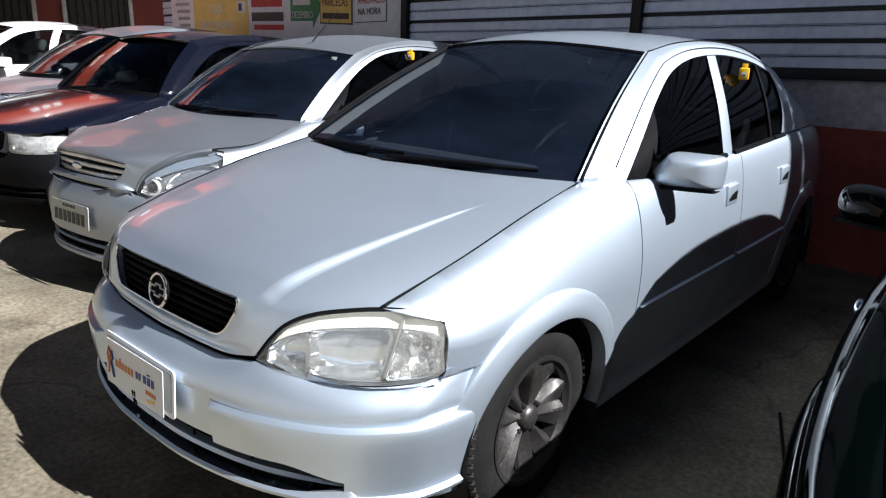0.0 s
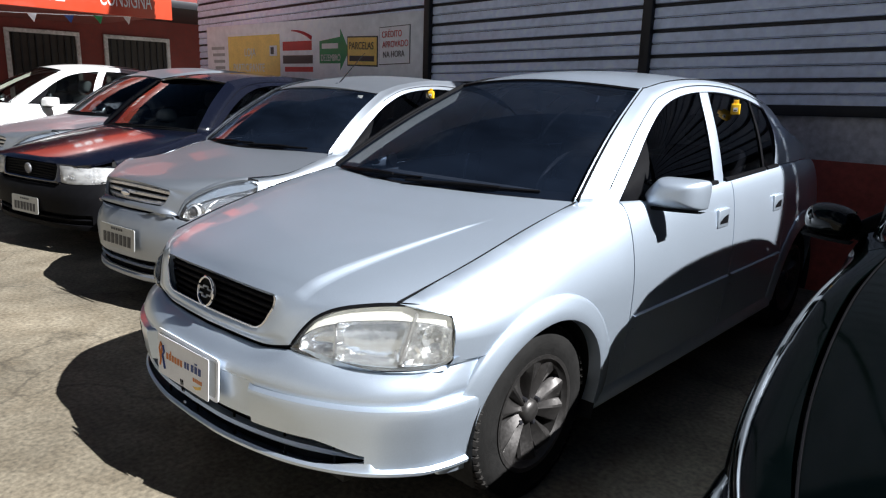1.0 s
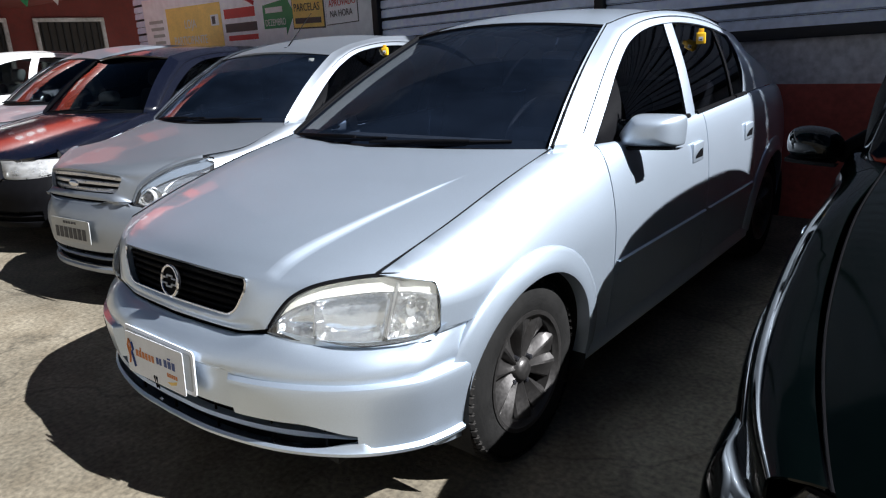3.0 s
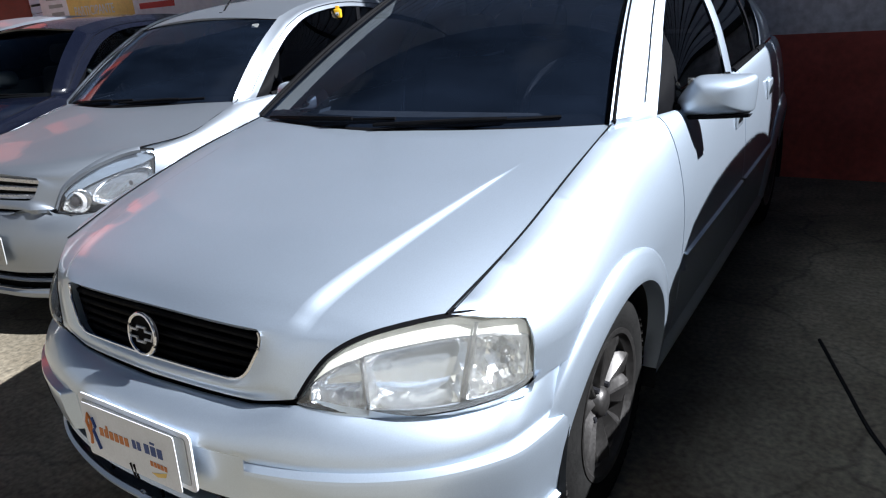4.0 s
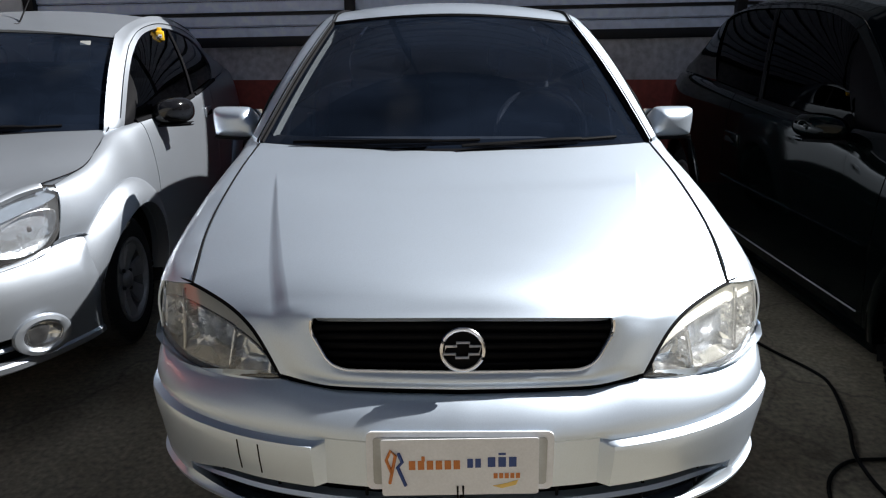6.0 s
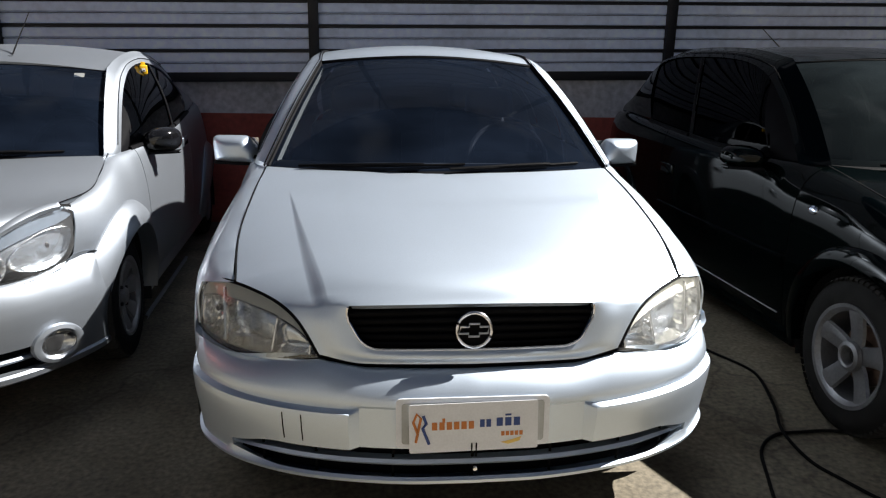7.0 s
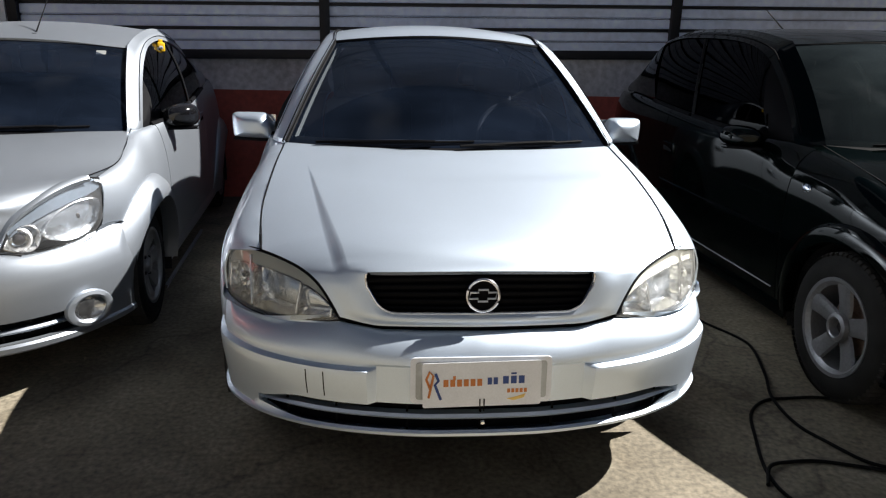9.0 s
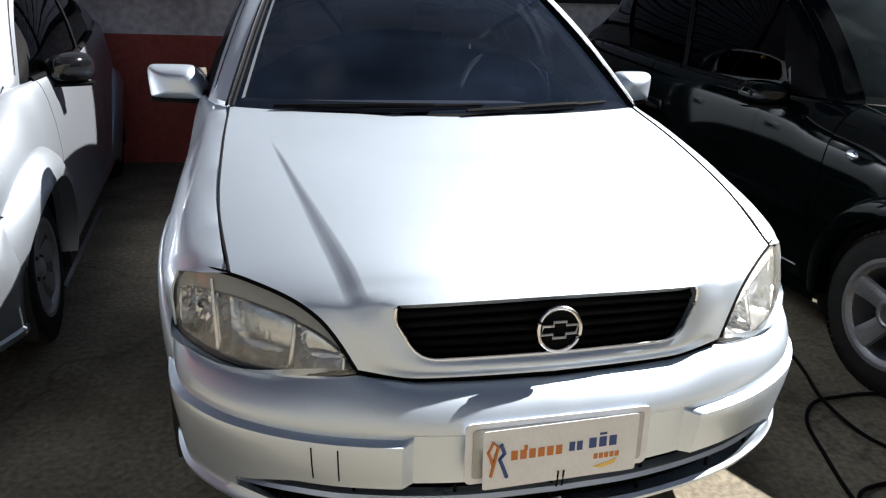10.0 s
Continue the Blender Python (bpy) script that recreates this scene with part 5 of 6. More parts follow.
silver_hatch, hatch_ws, hatch_gp = car(HATCH, 0, 0, 0, "silver_hatchback", "silver metallic hatchback with tinted windows parked on concrete", "silver", BLADES)
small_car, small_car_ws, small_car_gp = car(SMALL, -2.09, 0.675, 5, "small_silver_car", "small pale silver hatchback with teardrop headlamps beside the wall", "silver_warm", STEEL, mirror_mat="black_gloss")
blue_car, blue_car_ws, blue_car_gp = car(BOXY, -4.05, 0.74, 10, "dark_blue_car", "dark blue boxy hatchback with black grille in the row", "navy", STEEL, glass="clear", screen="clear", mirror_mat="black_plastic")
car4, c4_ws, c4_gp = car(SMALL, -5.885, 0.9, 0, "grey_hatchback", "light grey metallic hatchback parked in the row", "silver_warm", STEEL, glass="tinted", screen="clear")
car5, c5_ws, c5_gp = car(HATCH, -8.63, 0.5, 3, "white_hatchback", "white hatchback at the far end of the row", "white", STEEL, glass="clear", screen="clear")
car4.scale = (1.0, 1.0, 1.05)
car5.scale = (1.02, 1.02, 1.06)
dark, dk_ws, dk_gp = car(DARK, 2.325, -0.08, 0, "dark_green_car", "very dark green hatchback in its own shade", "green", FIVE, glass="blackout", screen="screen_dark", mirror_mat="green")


dark.scale = (1.0, 1.0, 1.03)


# ---- ground and walls ----
bm = bmesh.new()
N = 60
grid(bm, [[Vector((-140 + 280 * i / N, -140 + 280 * j / N, 0)) for i in range(N + 1)] for j in range(N + 1)])
ground = link("ground", bm, "back_wall", False)
tagged(ground, "stained and cracked concrete forecourt slab", "ground", kind="structure")


def concrete():
    m = bpy.data.materials.new("concrete")
    m.use_nodes = True
    n, l = m.node_tree.nodes, m.node_tree.links
    p = n["Principled BSDF"]
    co = n.new("ShaderNodeTexCoord")
    big, mid, fine, vor, warp = (n.new(t) for t in ("ShaderNodeTexNoise", "ShaderNodeTexNoise", "ShaderNodeTexNoise", "ShaderNodeTexVoronoi", "ShaderNodeTexNoise"))
    for t, s, d in ((big, 1.1, 6), (mid, 5.0, 8), (fine, 48.0, 9), (warp, 2.2, 6)):
        t.inputs["Scale"].default_value, t.inputs["Detail"].default_value = s, d
        l.new(co.outputs["Object"], t.inputs["Vector"])
    vor.feature = "DISTANCE_TO_EDGE"
    vor.inputs["Scale"].default_value = 0.75
    ad = n.new("ShaderNodeMix")
    ad.data_type, ad.blend_type = "RGBA", "LINEAR_LIGHT"
    ad.inputs[0].default_value = 0.25
    l.new(co.outputs["Object"], ad.inputs[6])
    l.new(warp.outputs["Color"], ad.inputs[7])
    l.new(ad.outputs[2], vor.inputs["Vector"])
    crack = n.new("ShaderNodeMapRange")
    crack.inputs["From Max"].default_value = 0.012
    crack.inputs["To Min"].default_value = 0.62
    l.new(vor.outputs["Distance"], crack.inputs["Value"])
    r1 = n.new("ShaderNodeValToRGB")
    r1.color_ramp.elements[0].color, r1.color_ramp.elements[1].color = (0.140, 0.115, 0.078, 1), (0.220, 0.190, 0.138, 1)
    r1.color_ramp.elements[0].position, r1.color_ramp.elements[1].position = 0.3, 0.7
    l.new(mid.outputs["Fac"], r1.inputs["Fac"])
    r2 = n.new("ShaderNodeMapRange")
    r2.inputs["From Min"].default_value, r2.inputs["From Max"].default_value = 0.3, 0.7
    r2.inputs["To Min"].default_value, r2.inputs["To Max"].default_value = 0.55, 1.30
    l.new(big.outputs["Fac"], r2.inputs["Value"])
    r3 = n.new("ShaderNodeMapRange")
    r3.inputs["From Min"].default_value, r3.inputs["From Max"].default_value = 0.3, 0.7
    r3.inputs["To Min"].default_value, r3.inputs["To Max"].default_value = 0.60, 1.34
    l.new(fine.outputs["Fac"], r3.inputs["Value"])
    last = r1.outputs["Color"]
    for s in (r2.outputs[0], r3.outputs[0], crack.outputs[0]):
        mx = n.new("ShaderNodeMix")
        mx.data_type, mx.blend_type = "RGBA", "MULTIPLY"
        mx.inputs[0].default_value = 1.0
        l.new(last, mx.inputs[6])
        l.new(s, mx.inputs[7])
        last = mx.outputs[2]
    l.new(last, p.inputs["Base Color"])
    p.inputs["Roughness"].default_value = 0.85
    bp = n.new("ShaderNodeBump")
    bp.inputs["Strength"].default_value, bp.inputs["Distance"].default_value = 0.5, 0.006
    l.new(fine.outputs["Fac"], bp.inputs["Height"])
    l.new(bp.outputs["Normal"], p.inputs["Normal"])
    return m


M["concrete"] = concrete()
ground.data.materials[0] = M["concrete"]

WALL_Y = 4.40
# low wall: red below, grey plaster above
bm = bmesh.new()
box(bm, -8.1, 9.0, WALL_Y, WALL_Y + 0.16, 0.0, 0.93)
w = tagged(link("wall_red", bm, "red_wall", False), "low wall painted dull red, dirty at its foot", "wall", kind="structure")
bm = bmesh.new()
box(bm, -8.1, 9.0, WALL_Y + 0.003, WALL_Y + 0.157, 0.93, 1.75)
tagged(link("wall_plaster", bm, "plaster", False), "stained grey plaster band above the red wall", "wall", kind="structure")


def sheet_panel(x0, x1, z0, z1):
    """Ribbed steel cladding with ribs lying flat."""
    prof, z, pitch = [], z0, 0.193
    while z < z1:
        prof += [(-0.006, z), (0.0, z + pitch * 0.34), (0.014, z + pitch * 0.37), (0.014, z + pitch * 0.42), (-0.006, z + pitch * 0.46), (0.0, z + pitch * 0.80), (0.020, z + pitch * 0.82), (0.020, z + pitch * 0.97), (-0.010, z + pitch * 0.98)]
        z += pitch
    bm = bmesh.new()
    nx = 4
    grid(bm, [[Vector((x0 + (x1 - x0) * i / nx, WALL_Y - 0.03 + d, z + 0.02 * (x0 + (x1 - x0) * i / nx + 0.75))) for i in range(nx + 1)] for d, z in prof])
    return bm


fence = thing("steel_cladding", 0, 0, 0, 0, "grey ribbed steel sheet cladding fixed to dark posts on the low wall", "fence")
tagged(fence, kind="structure")
posts = [-3.2, -0.75, 2.25, 5.25, 8.25]
for a, b in zip([-8.1] + posts, posts + [9.0]):
    part("sheet", sheet_panel(a + 0.03, b - 0.03, 1.27, 5.9), "steel_sheet", fence, smooth=False)
    # dark strips in the rib joints, standing in for the shade inside them
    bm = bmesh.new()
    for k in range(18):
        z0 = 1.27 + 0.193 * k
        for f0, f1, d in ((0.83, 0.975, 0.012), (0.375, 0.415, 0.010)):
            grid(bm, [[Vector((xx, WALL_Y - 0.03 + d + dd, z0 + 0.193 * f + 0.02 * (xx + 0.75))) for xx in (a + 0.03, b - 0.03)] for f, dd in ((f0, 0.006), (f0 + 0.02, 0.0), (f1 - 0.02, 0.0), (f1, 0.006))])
    part("joint_shade_strips", bm, "steel_dark", fence, "dark strips laid in the joints between the ribs for their shade", smooth=False)
for p in posts:
    bm = boxed(p - 0.04, p + 0.04, WALL_Y - 0.085, WALL_Y + 0.06, 1.25, 4.85, bevel=0.006)
    part("post", bm, "steel_dark", fence)
bm = boxed(-8.1, 9.0, WALL_Y - 0.060, WALL_Y - 0.002, 1.20, 1.275, bevel=0.004)
for v in bm.verts:
    v.co.z += 0.02 * (v.co.x + 0.75)
part("bottom_rail", bm, "steel_dark", fence)

# banner
banner = thing("advertising_banner", 0, 0, 0, 0, "long white banner with coloured panels hung on the cladding", "banner")
part("sheet", boxed(-7.75, -3.25, WALL_Y - 0.075, WALL_Y - 0.048, 1.2, 2.12, bevel=0.004), "banner", banner)

# red house across the end of the row
house = thing("red_house", -12, 4.4, 0, 0, "red rendered shop house with white framed windows", "house")
part("wall", boxed(-4.0, 0.0, -3.4, 5.0, 0, 4.5), "house_red", house, smooth=False)
for y0, y1 in ((-1.5, -0.42), (0.15, 1.29)):
    wd = new("window")
    wd.parent = house
    for a in ((0.0, 0.05, y0 - 0.07, y1 + 0.07, 2.1, 2.17), (0.0, 0.05, y0 - 0.07, y1 + 0.07, 0.9, 0.98), (0.0, 0.05, y0 - 0.07, y0, 0.98, 2.1), (0.0, 0.05, y1, y1 + 0.07, 0.98, 2.1)):
        part("frame", boxed(*a, bevel=0.006), "plaster", wd)
    part("pane", boxed(0.002, 0.01, y0, y1, 0.98, 2.1), "wood", wd)
    for k in range(9):
        yy = y0 + (y1 - y0) * (k + 0.5) / 9
        part("bar", boxed(0.018, 0.034, yy - 0.012, yy + 0.012, 0.98, 2.1), "steel_dark", wd)
sg = new("canopy_sign")
sg.parent = house
part("sign_face", boxed(2.94, 3.0, -3.4, 0.02, 2.28, 3.3, bevel=0.01), "sign_red", sg, "orange-red sign face")
# deep canopy and eave, added to keep sun off the house wall
part("canopy", boxed(0.0, 2.94, -3.4, 0.0, 2.34, 3.2, bevel=0.01), "house_red", sg)
part("eave", boxed(0.0, 2.75, 0.004, 3.2, 2.50, 2.62, bevel=0.01), "steel_dark", house, "dark eave added to shade the windows")

# unseen walls added to close the yard; the pale one bounces sunlight back
tagged(link("unseen_fill_wall", boxed(-30, 16, -12.2, -12.0, 0, 5.0), "pale_wall", False), "plain pale unseen wall added to bounce sunlight back", "wall", kind="structure")


# unseen side wall added to keep low sky off the shaded flanks
tagged(link("unseen_side_wall", boxed(9.0, 9.2, -12.0, 4.40, 0, 4.0), "back_wall", False), "plain unseen wall added to block low sky", "wall", kind="structure")


# ---- small things on the cars ----
def turned(x, y, z, rx=90, ry=0, rz=0):
    return Matrix.Translation((x, y, z)) @ Euler((radians(rx), radians(ry), radians(rz))).to_matrix().to_4x4()


def bars(parent, m, w, h, n, material, name="mark"):
    """A row of n plain bars that stand for lettering."""
    for i in range(n):
        bm = bmesh.new()
        x = -w / 2 + w * (i + 0.5) / n
        plate_of(bm, [(x - w / n * 0.36, -h / 2), (x + w / n * 0.36, -h / 2), (x + w / n * 0.36, h / 2), (x - w / n * 0.36, h / 2)], 0.001, m)
        part(name, bm, material, parent, smooth=False)


def number_plate(root, x, y, z, lean=-4, rz=0):
    pl = new("number_plate")
    pl.parent = root
    m = turned(x, y, z, 90 + lean, 0, rz)
    bm = bmesh.new()
    plate_of(bm, rounded(0.40, 0.13, 0.012), 0.004, m)
    part("plate_sheet", bm, "plate_grey", pl, "grey number plate")
    bars(pl, m @ Matrix.Translation((0, -0.014, 0.002)), 0.33, 0.062, 7, "ink")
    bars(pl, m @ Matrix.Translation((0, 0.045, 0.002)), 0.14, 0.014, 5, "ink")
    return pl


# front of the silver hatchback
em = new("emblem")
em.parent = silver_hatch
m = turned(0, 0.128, 0.680, 80)
bm = bmesh.new()
tube(bm, [m @ Vector((0.046 * math.cos(2 * math.pi * k / 40), 0.046 * math.sin(2 * math.pi * k / 40), 0)) for k in range(40)], 0.0045, 8, closed=True)
part("ring", bm, "chrome", em, "chrome ring")
bm = bmesh.new()
lathe(bm, [(0, 0.0), (0, 0.044), (-0.006, 0.044), (-0.006, 0)], m @ Matrix.Rotation(radians(-90), 4, "Y") @ Matrix.Translation((-0.004, 0, 0)), 32, False)
part("disc", bm, "black_plastic", em)
bm = bmesh.new()
cross = [(-0.046, -0.010), (-0.017, -0.010), (-0.017, -0.019), (0.015, -0.019), (0.015, -0.010), (0.041, -0.010), (0.046, 0.010), (0.017, 0.010), (0.017, 0.019), (-0.015, 0.019), (-0.015, 0.010), (-0.041, 0.010)]
tube(bm, [m @ Vector((a * 0.88, b * 0.88, 0.002)) for a, b in cross], 0.003, 6, closed=True)
part("bar_outline", bm, "badge", em, "chrome outline of a bar")

H = HATCH
pl = new("number_plate")
pl.parent = silver_hatch
m = turned(-0.006, 0.052, 0.453, 86)
bm = bmesh.new()
plate_of(bm, rounded(0.405, 0.138, 0.014), 0.004, m)
part("plate_sheet", bm, "card", pl, "white plate frame behind the card")
bm = bmesh.new()
plate_of(bm, rounded(0.375, 0.112, 0.008), 0.001, m @ Matrix.Translation((0, 0, 0.0015)))
part("plate_field", bm, "plate_grey", pl)
card = new("dealer_card")
card.matrix_world = turned(-0.006, 0.038, 0.447, 86, -1.0, 0)
tagged(card, "white dealer card with coloured marks over the number plate", "sign")
mc = Matrix()
poly = rounded(0.338, 0.134, 0.006)
bm = bmesh.new()
plate_of(bm, poly, 0.0015, mc)
part("card_sheet", bm, "card", card, smooth=False)
bars(card, mc @ Matrix.Translation((-0.055, 0.006, 0.001)), 0.115, 0.021, 6, "orange_ink")
bars(card, mc @ Matrix.Translation((-0.079, 0.021, 0.001)), 0.010, 0.012, 1, "orange_ink")
bars(card, mc @ Matrix.Translation((0.030, 0.009, 0.001)), 0.034, 0.021, 2, "blue_ink")
bars(card, mc @ Matrix.Translation((0.090, 0.011, 0.001)), 0.068, 0.023, 3, "blue_ink")
bars(card, mc @ Matrix.Translation((0.090, 0.030, 0.001)), 0.022, 0.005, 1, "blue_ink")
bars(card, mc @ Matrix.Translation((0.10, -0.022, 0.001)), 0.060, 0.012, 5, "orange_ink")
bm = bmesh.new()
tube(bm, [Vector((-0.147, -0.012, 0.001)), Vector((-0.158, 0.020, 0.001)), Vector((-0.148, 0.042, 0.001)), Vector((-0.138, 0.030, 0.001)), Vector((-0.152, -0.036, 0.001))], 0.0035, 6)
part("mark", bm, "orange_ink", card)
bm = bmesh.new()
tube(bm, [Vector((-0.132, 0.036, 0.001)), Vector((-0.124, 0.014, 0.001)), Vector((-0.134, 0.002, 0.001)), Vector((-0.118, -0.042, 0.001))], 0.004, 6)
part("mark", bm, "blue_ink", card)
bm = bmesh.new()
plate_of(bm, [(0.07, -0.046), (0.10, -0.040), (0.125, -0.032), (0.12, -0.044), (0.09, -0.052)], 0.0008, Matrix.Translation((0, 0, 0.001)))
part("mark", bm, "yellow_ink", card, smooth=False)
bm = bmesh.new()
for dx in (-0.006, 0.006):
    tube(bm, [Vector((dx, -0.045, 0.002)), Vector((dx, -0.085, -0.004))], 0.0022, 6)
part("cable_tie", bm, "black_plastic", card)

# seams of the towing cover in the bumper
for u in (-0.335, -0.385):
    bm = bmesh.new()
    tube(bm, [bumper_pt(H, u, 0.462 - 0.080 * i / 6, -0.0005) for i in range(7)], 0.0016, 4)
    part("cover_seam", bm, "black_plastic", silver_hatch)
# parting line of the bumper and its screw
bm = bmesh.new()
tube(bm, [Vector((0, 0.040, 0.326)), Vector((0, 0.034, 0.324))], 0.006, 8)
part("screw", bm, "chrome", silver_hatch)


def hang_tag(x, y, z, rz, lab):
    t = thing("price_tag", x, y, z, rz, lab, "tag", "yellow tags on the car windows")
    t.scale = (0.62, 0.62, 0.62)
    bm = boxed(-0.035, 0.035, -0.028, 0.028, -0.085, 0.0, bevel=0.008, seg=3)
    part("holder", bm, "tag", t)
    part("clip", boxed(-0.02, 0.02, -0.006, 0.006, -0.01, 0.03, bevel=0.003), "tag", t)
    part("label_panel", boxed(-0.016, 0.016, -0.0305, -0.0285, -0.06, -0.03), "card", t, smooth=False)
    part("mark", boxed(-0.010, 0.010, -0.0315, -0.0310, -0.056, -0.046), "ink", t, smooth=False)


hang_tag(0.672, 2.60, 1.305, 20, "yellow plastic tag hooked over the rear side window")
hang_tag(-1.625, 2.80, 1.318, 25, "yellow plastic tag hooked over the side window of the small car")
hang_tag(-3.80, 3.30, 1.215, 30, "yellow plastic tag hooked over the dark blue car's window")


def aerial(root, x, y, z, length, back):
    a = new("aerial")
    a.parent = root
    bm = bmesh.new()
    tube(bm, [Vector((x, y, z - 0.01)), Vector((x, y, z + 0.012))], 0.016, 10)
    part("foot", bm, "black_plastic", a)
    bm = bmesh.new()
    tube(bm, [Vector((x, y, z)), Vector((x + 0.02, y + back, z + length))], 0.004, 6, taper=lambda q: 1.2 - 0.7 * q)
    part("mast", bm, "black_plastic", a)


aerial(small_car, 0.10, 1.66, 1.345, 0.24, 0.26)
aerial(dark, 0.05, 2.9, 1.43, 0.16, 0.34)
aerial(car4, 0.0, 1.66, 1.345, 0.14, 0.06)

# small silver car: plate, fog lamps, badge, slots
number_plate(small_car, 0.0, -0.012, 0.435)
bm = bmesh.new()
bmesh.ops.create_uvsphere(bm, u_segments=20, v_segments=10, radius=1.0, matrix=Matrix.Translation((0, 0.060, 0.690)) @ Matrix.Diagonal((0.048, 0.012, 0.020, 1)))
part("badge", bm, "chrome", small_car, "oval badge")
for s in (1, -1):
    fg = new("fog_lamp")
    fg.parent = small_car
    m = Matrix.Translation((s * 0.662, 0.262, 0.308)) @ Matrix.Rotation(radians(s * 44), 4, "Z") @ Matrix.Diagonal((1.3, 0.6, 1.0, 1)) @ Matrix.Rotation(radians(-90), 4, "Z")
    bm = bmesh.new()
    lathe(bm, [(-0.03, 0.050), (0.006, 0.050), (0.014, 0.058), (0.008, 0.072), (-0.02, 0.076)], m, 32, False)
    part("surround", bm, "silver_warm", fg)
    bm = bmesh.new()
    lathe(bm, [(-0.04, 0.0), (-0.036, 0.03), (-0.01, 0.05)], m, 24, False)
    part("reflector", bm, "reflector", fg)
    bm = bmesh.new()
    lathe(bm, [(-0.004, 0.0), (-0.006, 0.03), (-0.012, 0.05)], m, 24, False)
    part("lens", bm, "lens_clear", fg)
    # dark pocket beside the fog lamp
    bm = bmesh.new()
    grid(bm, [[bumper_pt(SMALL, s * (0.50 + 0.07 * i / 6), z, -0.003) for i in range(7)] for z in (0.335, 0.315, 0.295, 0.275)])
    part("air_slot", bm, "black_plastic", small_car)
bm = bmesh.new()
plate_of(bm, rounded(0.05, 0.025, 0.004), 0.001, Matrix.Translation(small_car_ws(0.78, 0.90, 0.003)) @ Euler((radians(50), 0, 0)).to_matrix().to_4x4())
part("sticker", bm, "plate_grey", small_car)
number_plate(blue_car, 0.0, -0.010, 0.36)
bm = bmesh.new()
lathe(bm, [(0, 0.0), (0.002, 0.028), (0.006, 0.032), (0.0, 0.042), (-0.01, 0.042)], turned(0, 0.040, 0.64) @ Matrix.Rotation(radians(-90), 4, "Y"), 24, False)
part("badge", bm, "alloy_dull", blue_car, "round chrome badge")
number_plate(car4, 0.0, -0.012, 0.43)
number_plate(dark, 0.0, -0.012, 0.42)
for s in (1, -1):
    rp = new("side_repeater")
    rp.parent = dark
    bm = bmesh.new()
    T, W = at_y(DARK.top, 1.12), at_y(DARK.wide, 1.12).x
    bmesh.ops.create_uvsphere(bm, u_segments=14, v_segments=8, radius=1.0, matrix=Matrix.Translation((s * side_x(DARK, T, W, 1.12, 0.785), 1.12, 0.785)) @ Matrix.Diagonal((0.012, 0.030, 0.018, 1)))
    part("lens", bm, "haze", rp)
    # bright strip along the sill
    bm = bmesh.new()
    tube(bm, [Vector((s * (side_x(DARK, at_y(DARK.top, y), at_y(DARK.wide, y).x, y, 0.30) + 0.006), y, 0.30)) for y in (1.27 + 1.25 * i / 14 for i in range(15))], 0.0035, 6)
    part("sill_strip", bm, "alloy_dull", dark, "thin bright strip along the sill")

# ---- banner and shop front ----
def flat(name, x0, x1, z0, z1, d, material, parent, tilt=0.0, label=""):
    bm = boxed(x0, x1, WALL_Y - 0.078 - d, WALL_Y - 0.074 - d, z0, z1)
    c = Vector(((x0 + x1) / 2, 0, (z0 + z1) / 2))
    for v in bm.verts:
        v.co.z += (v.co.x - c.x) * tilt
    return part(name, bm, material, parent, label, smooth=False)


def letters(text, x, z, size, material, d, tilt=0.0, squash=1.0):
    m = Matrix.Translation((x, WALL_Y - 0.0795 - d, z)) @ Euler((radians(90), 0, 0)).to_matrix().to_4x4() @ Matrix.Rotation(math.atan(tilt), 4, "Z")
    return words("lettering", text, size, material, banner, m, squash=squash)


flat("yellow_panel", -7.15, -5.87, 1.2, 1.97, 0.0, "yellow_ink", banner, label="yellow panel")
letters("LOJA", -6.72, 1.70, 0.15, "white_ink", 0.004, 0.0, 0.85)
letters("PARTICIPANTE", -7.02, 1.50, 0.15, "white_ink", 0.004, 0.0, 0.80)
flat("mark", -6.10, -5.93, 1.70, 1.83, 0.004, "card", banner)
flat("mark", -6.07, -6.00, 1.72, 1.81, 0.007, "ink", banner)
for k in range(4):
    flat("mark", -7.62 + 0.03 * k, -7.26, 1.80 - 0.09 * k, 1.84 - 0.09 * k, 0.0, "plate_grey", banner)
flat("mark", -5.80, -5.18, 1.76, 1.87, 0.0, "red_ink", banner)
flat("mark", -5.80, -5.16, 1.60, 1.70, 0.0, "ink", banner)
flat("mark", -5.76, -5.16, 1.50, 1.56, 0.0, "red_ink", banner)
bm = bmesh.new()
tube(bm, [Vector((-5.60 + 0.42 * q, WALL_Y - 0.078, 2.0 - 0.10 * q * q)) for q in (i / 10 for i in range(11))], 0.02, 4, taper=lambda q: 0.3 + q)
part("mark", bm, "red_ink", banner)
bm = bmesh.new()
arrow = [(-5.02, 1.60), (-4.62, 1.60), (-4.62, 1.52), (-4.46, 1.74), (-4.62, 1.99), (-4.62, 1.90), (-5.02, 1.86)]
plate_of(bm, [(x, z) for x, z in arrow], 0.004, Matrix.Translation((0, WALL_Y - 0.078, 0)) @ Euler((radians(90), 0, 0)).to_matrix().to_4x4())
part("green_arrow", bm, "green_ink", banner, "green arrow panel", smooth=False)
letters("DEZEMBRO", -4.99, 1.63, 0.105, "white_ink", 0.002, 0.0, 0.70)
flat("mark", -4.97, -4.66, 1.77, 1.83, 0.003, "white_ink", banner)
flat("border", -4.49, -3.955, 1.565, 1.895, 0.0, "ink", banner, -0.02)
flat("yellow_sign", -4.475, -3.97, 1.58, 1.88, 0.005, "yellow_ink", banner, -0.02, "yellow panel with a dark border")
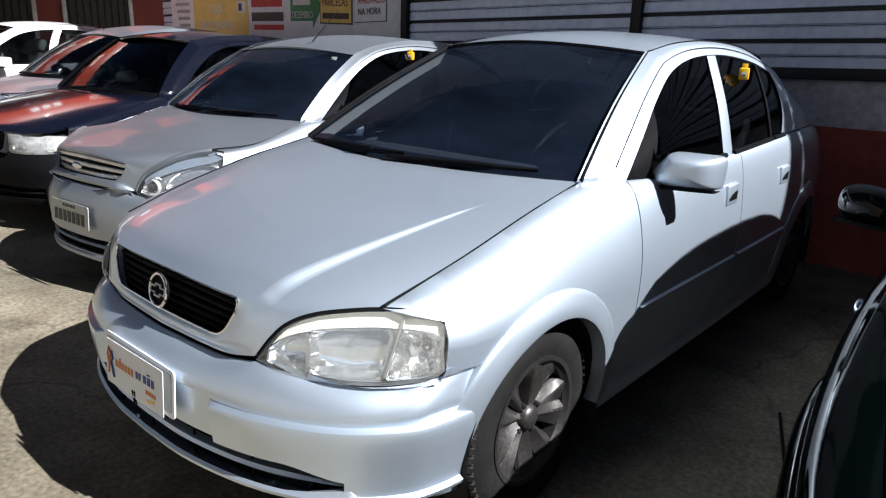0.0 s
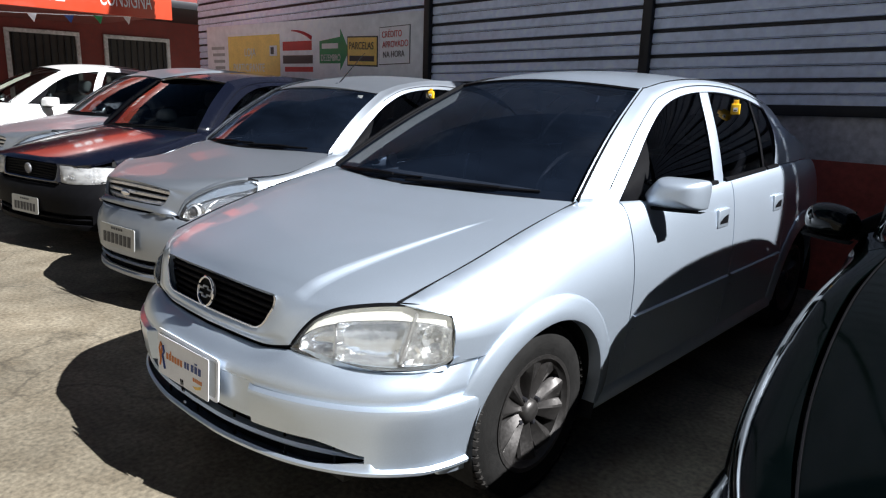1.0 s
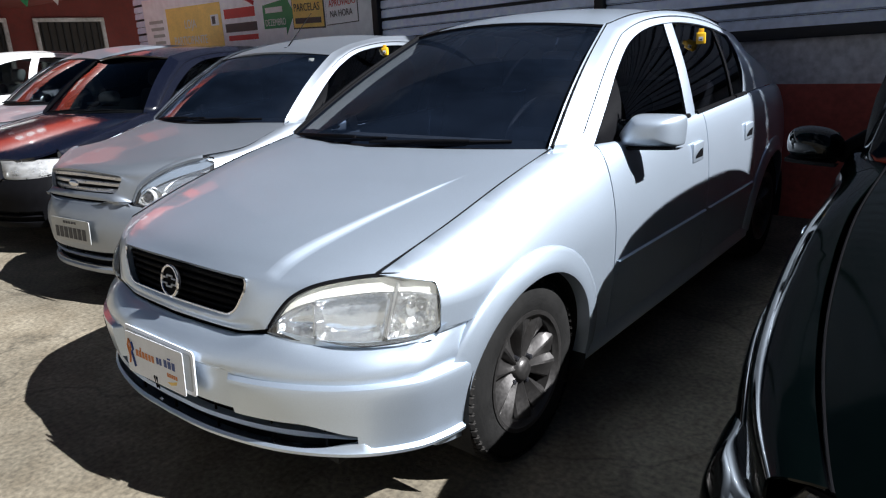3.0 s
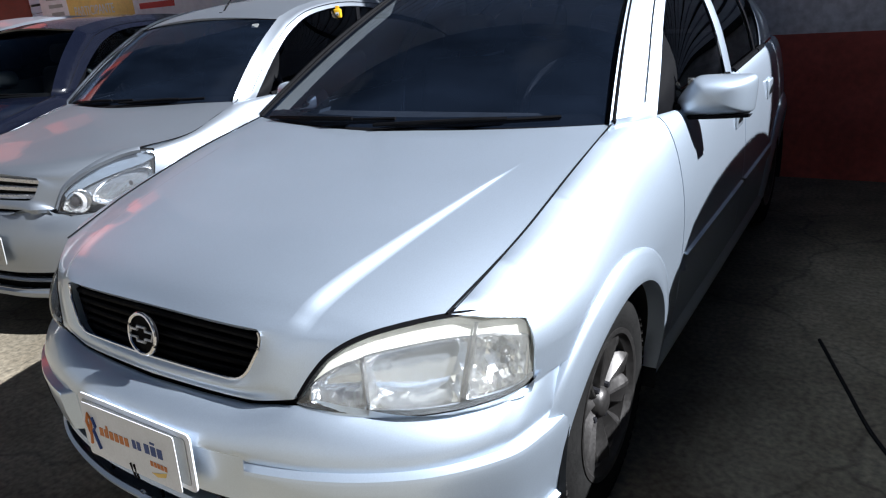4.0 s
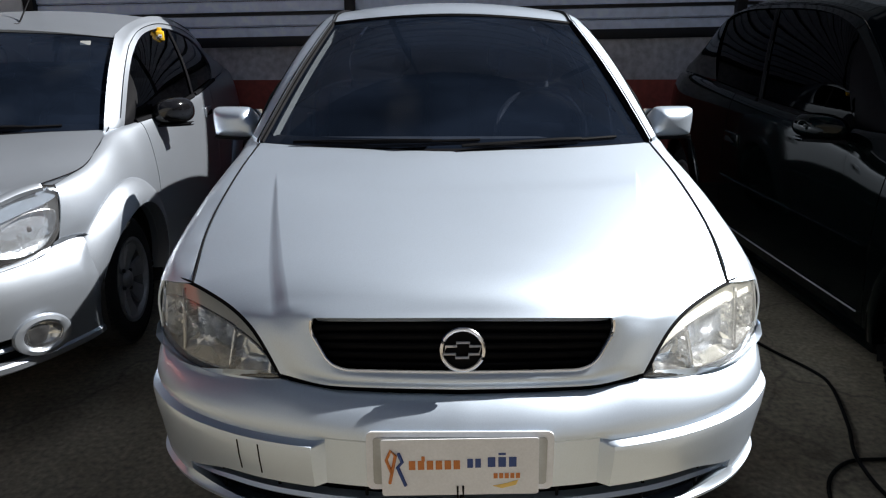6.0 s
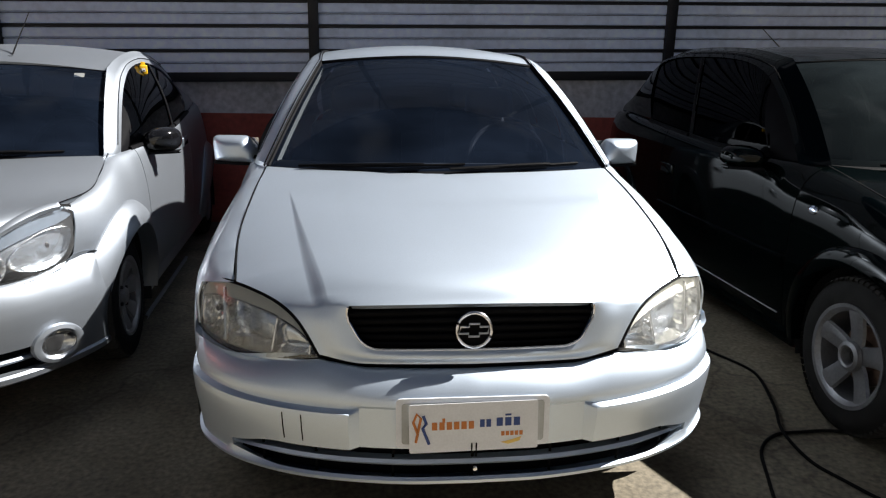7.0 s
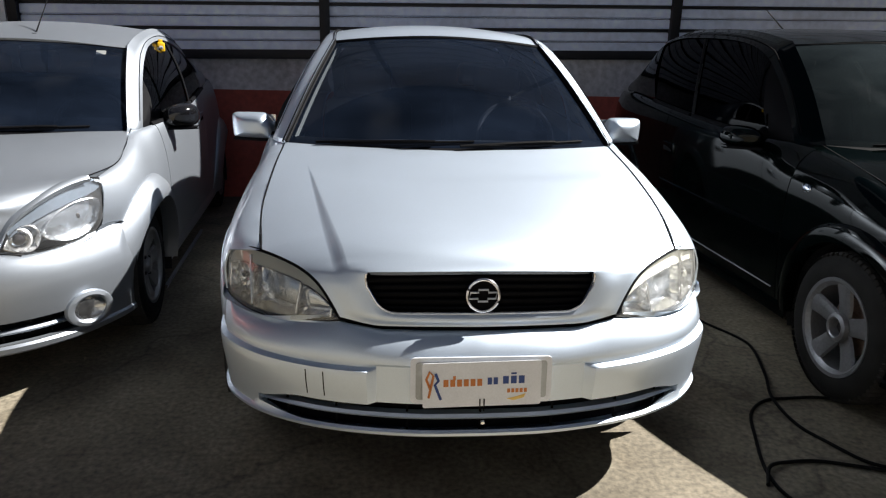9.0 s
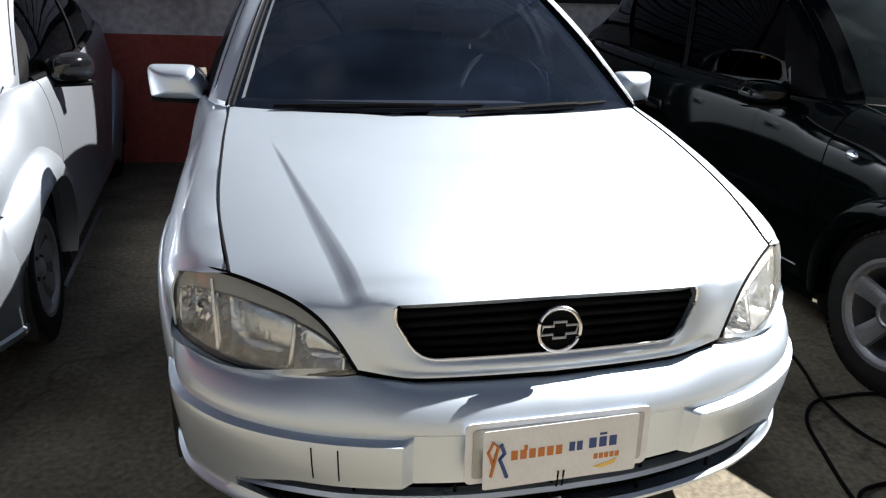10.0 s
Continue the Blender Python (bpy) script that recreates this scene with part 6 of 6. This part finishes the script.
letters("PARCELAS", -4.45, 1.755, 0.115, "ink", 0.008, -0.02, 0.82)
flat("mark", -4.44, -4.01, 1.62, 1.68, 0.008, "ink", banner, -0.02)
flat("border", -3.93, -3.44, 1.585, 1.985, 0.0, "ink", banner, 0.03)
flat("white_sign", -3.922, -3.448, 1.593, 1.977, 0.005, "card", banner, 0.03, "white panel with red lettering")
for i, tx in enumerate(("CR\u00c9DITO", "APROVADO", "NA HORA")):
    letters(tx, -3.88 + 0.01 * i, 1.865 - 0.105 * i, 0.095, "red_ink" if i < 2 else "ink", 0.008, 0.03, 0.80)

words("lettering", "CONSIGNA", 0.34, "white_ink", sg, Matrix.Translation((3.003, -1.08, 2.41)) @ Euler((radians(90), 0, radians(90))).to_matrix().to_4x4(), squash=0.44)
bars(sg, Matrix.Translation((3.003, -1.79, 2.52)) @ Euler((radians(90), 0, radians(90))).to_matrix().to_4x4(), 0.52, 0.24, 3, "white_ink")
part("drain_pipe", boxed(0.0, 0.08, 2.05, 2.13, 0, 2.5, bevel=0.02), "white", house)
bunting = thing("bunting", -9.3, 0, 0, 0, "string of small coloured pennants under the shop sign", "bunting")


def cord_at(y):
    return Vector((0.0, y, 2.245 + 0.05 * (y - 2.5) - 0.02 * math.sin(math.pi * (y - 1.0) / 3.4)))


bm = bmesh.new()
tube(bm, [cord_at(1.0 + 3.4 * i / 24) for i in range(25)], 0.006, 4)
part("cord", bm, "card", bunting)
for i, (y, mt) in enumerate(((1.55, "card"), (2.02, "green_ink"), (2.49, "card"), (2.98, "blue_ink"), (3.40, "green_ink"), (3.83, "card"))):
    bm = bmesh.new()
    plate_of(bm, [(-0.075, 0), (0.075, 0), (0.030, -0.12)], 0.003, Matrix.Translation(cord_at(y)) @ Euler((radians(90), 0, radians(90 + 8 * (i % 3)))).to_matrix().to_4x4())
    part("pennant", bm, mt, bunting, smooth=False)

# ---- on the ground ----
hose = thing("hose", 0, 0, 0, 0, "thin black rubber hose lying in loops on the concrete", "hose")
bm = bmesh.new()
run = [(1.20, 2.0, 0.009), (1.30, 1.70, 0.009), (1.38, 1.46, 0.009), (1.46, 1.28, 0.009), (1.47, 1.15, 0.009), (1.37, 0.86, 0.020), (1.29, 0.67, 0.022), (1.285, 0.49, 0.009), (1.33, 0.36, 0.009), (1.40, 0.23, 0.009), (1.52, 0.20, 0.009), (1.68, 0.32, 0.009)]
tube(bm, line(run, 70), 0.0065, 8)
part("length_of_hose", bm, "hose", hose)
bm = bmesh.new()
run = [(1.66, 0.64, 0.009), (1.50, 0.68, 0.009), (1.38, 0.68, 0.009), (1.26, 0.665, 0.009), (1.15, 0.57, 0.009), (1.075, 0.40, 0.009), (1.01, 0.22, 0.009), (1.0, 0.08, 0.009), (1.06, -0.06, 0.009)]
tube(bm, line(run, 50), 0.0065, 8)
part("length_of_hose", bm, "hose", hose)
bm = bmesh.new()
run = [(0.97, 0.13, 0.009), (1.02, 0.21, 0.022), (1.11, 0.25, 0.009), (1.22, 0.25, 0.009), (1.34, 0.215, 0.009), (1.47, 0.165, 0.009), (1.62, 0.10, 0.009)]
tube(bm, line(run, 40), 0.0065, 8)
part("length_of_hose", bm, "hose", hose)
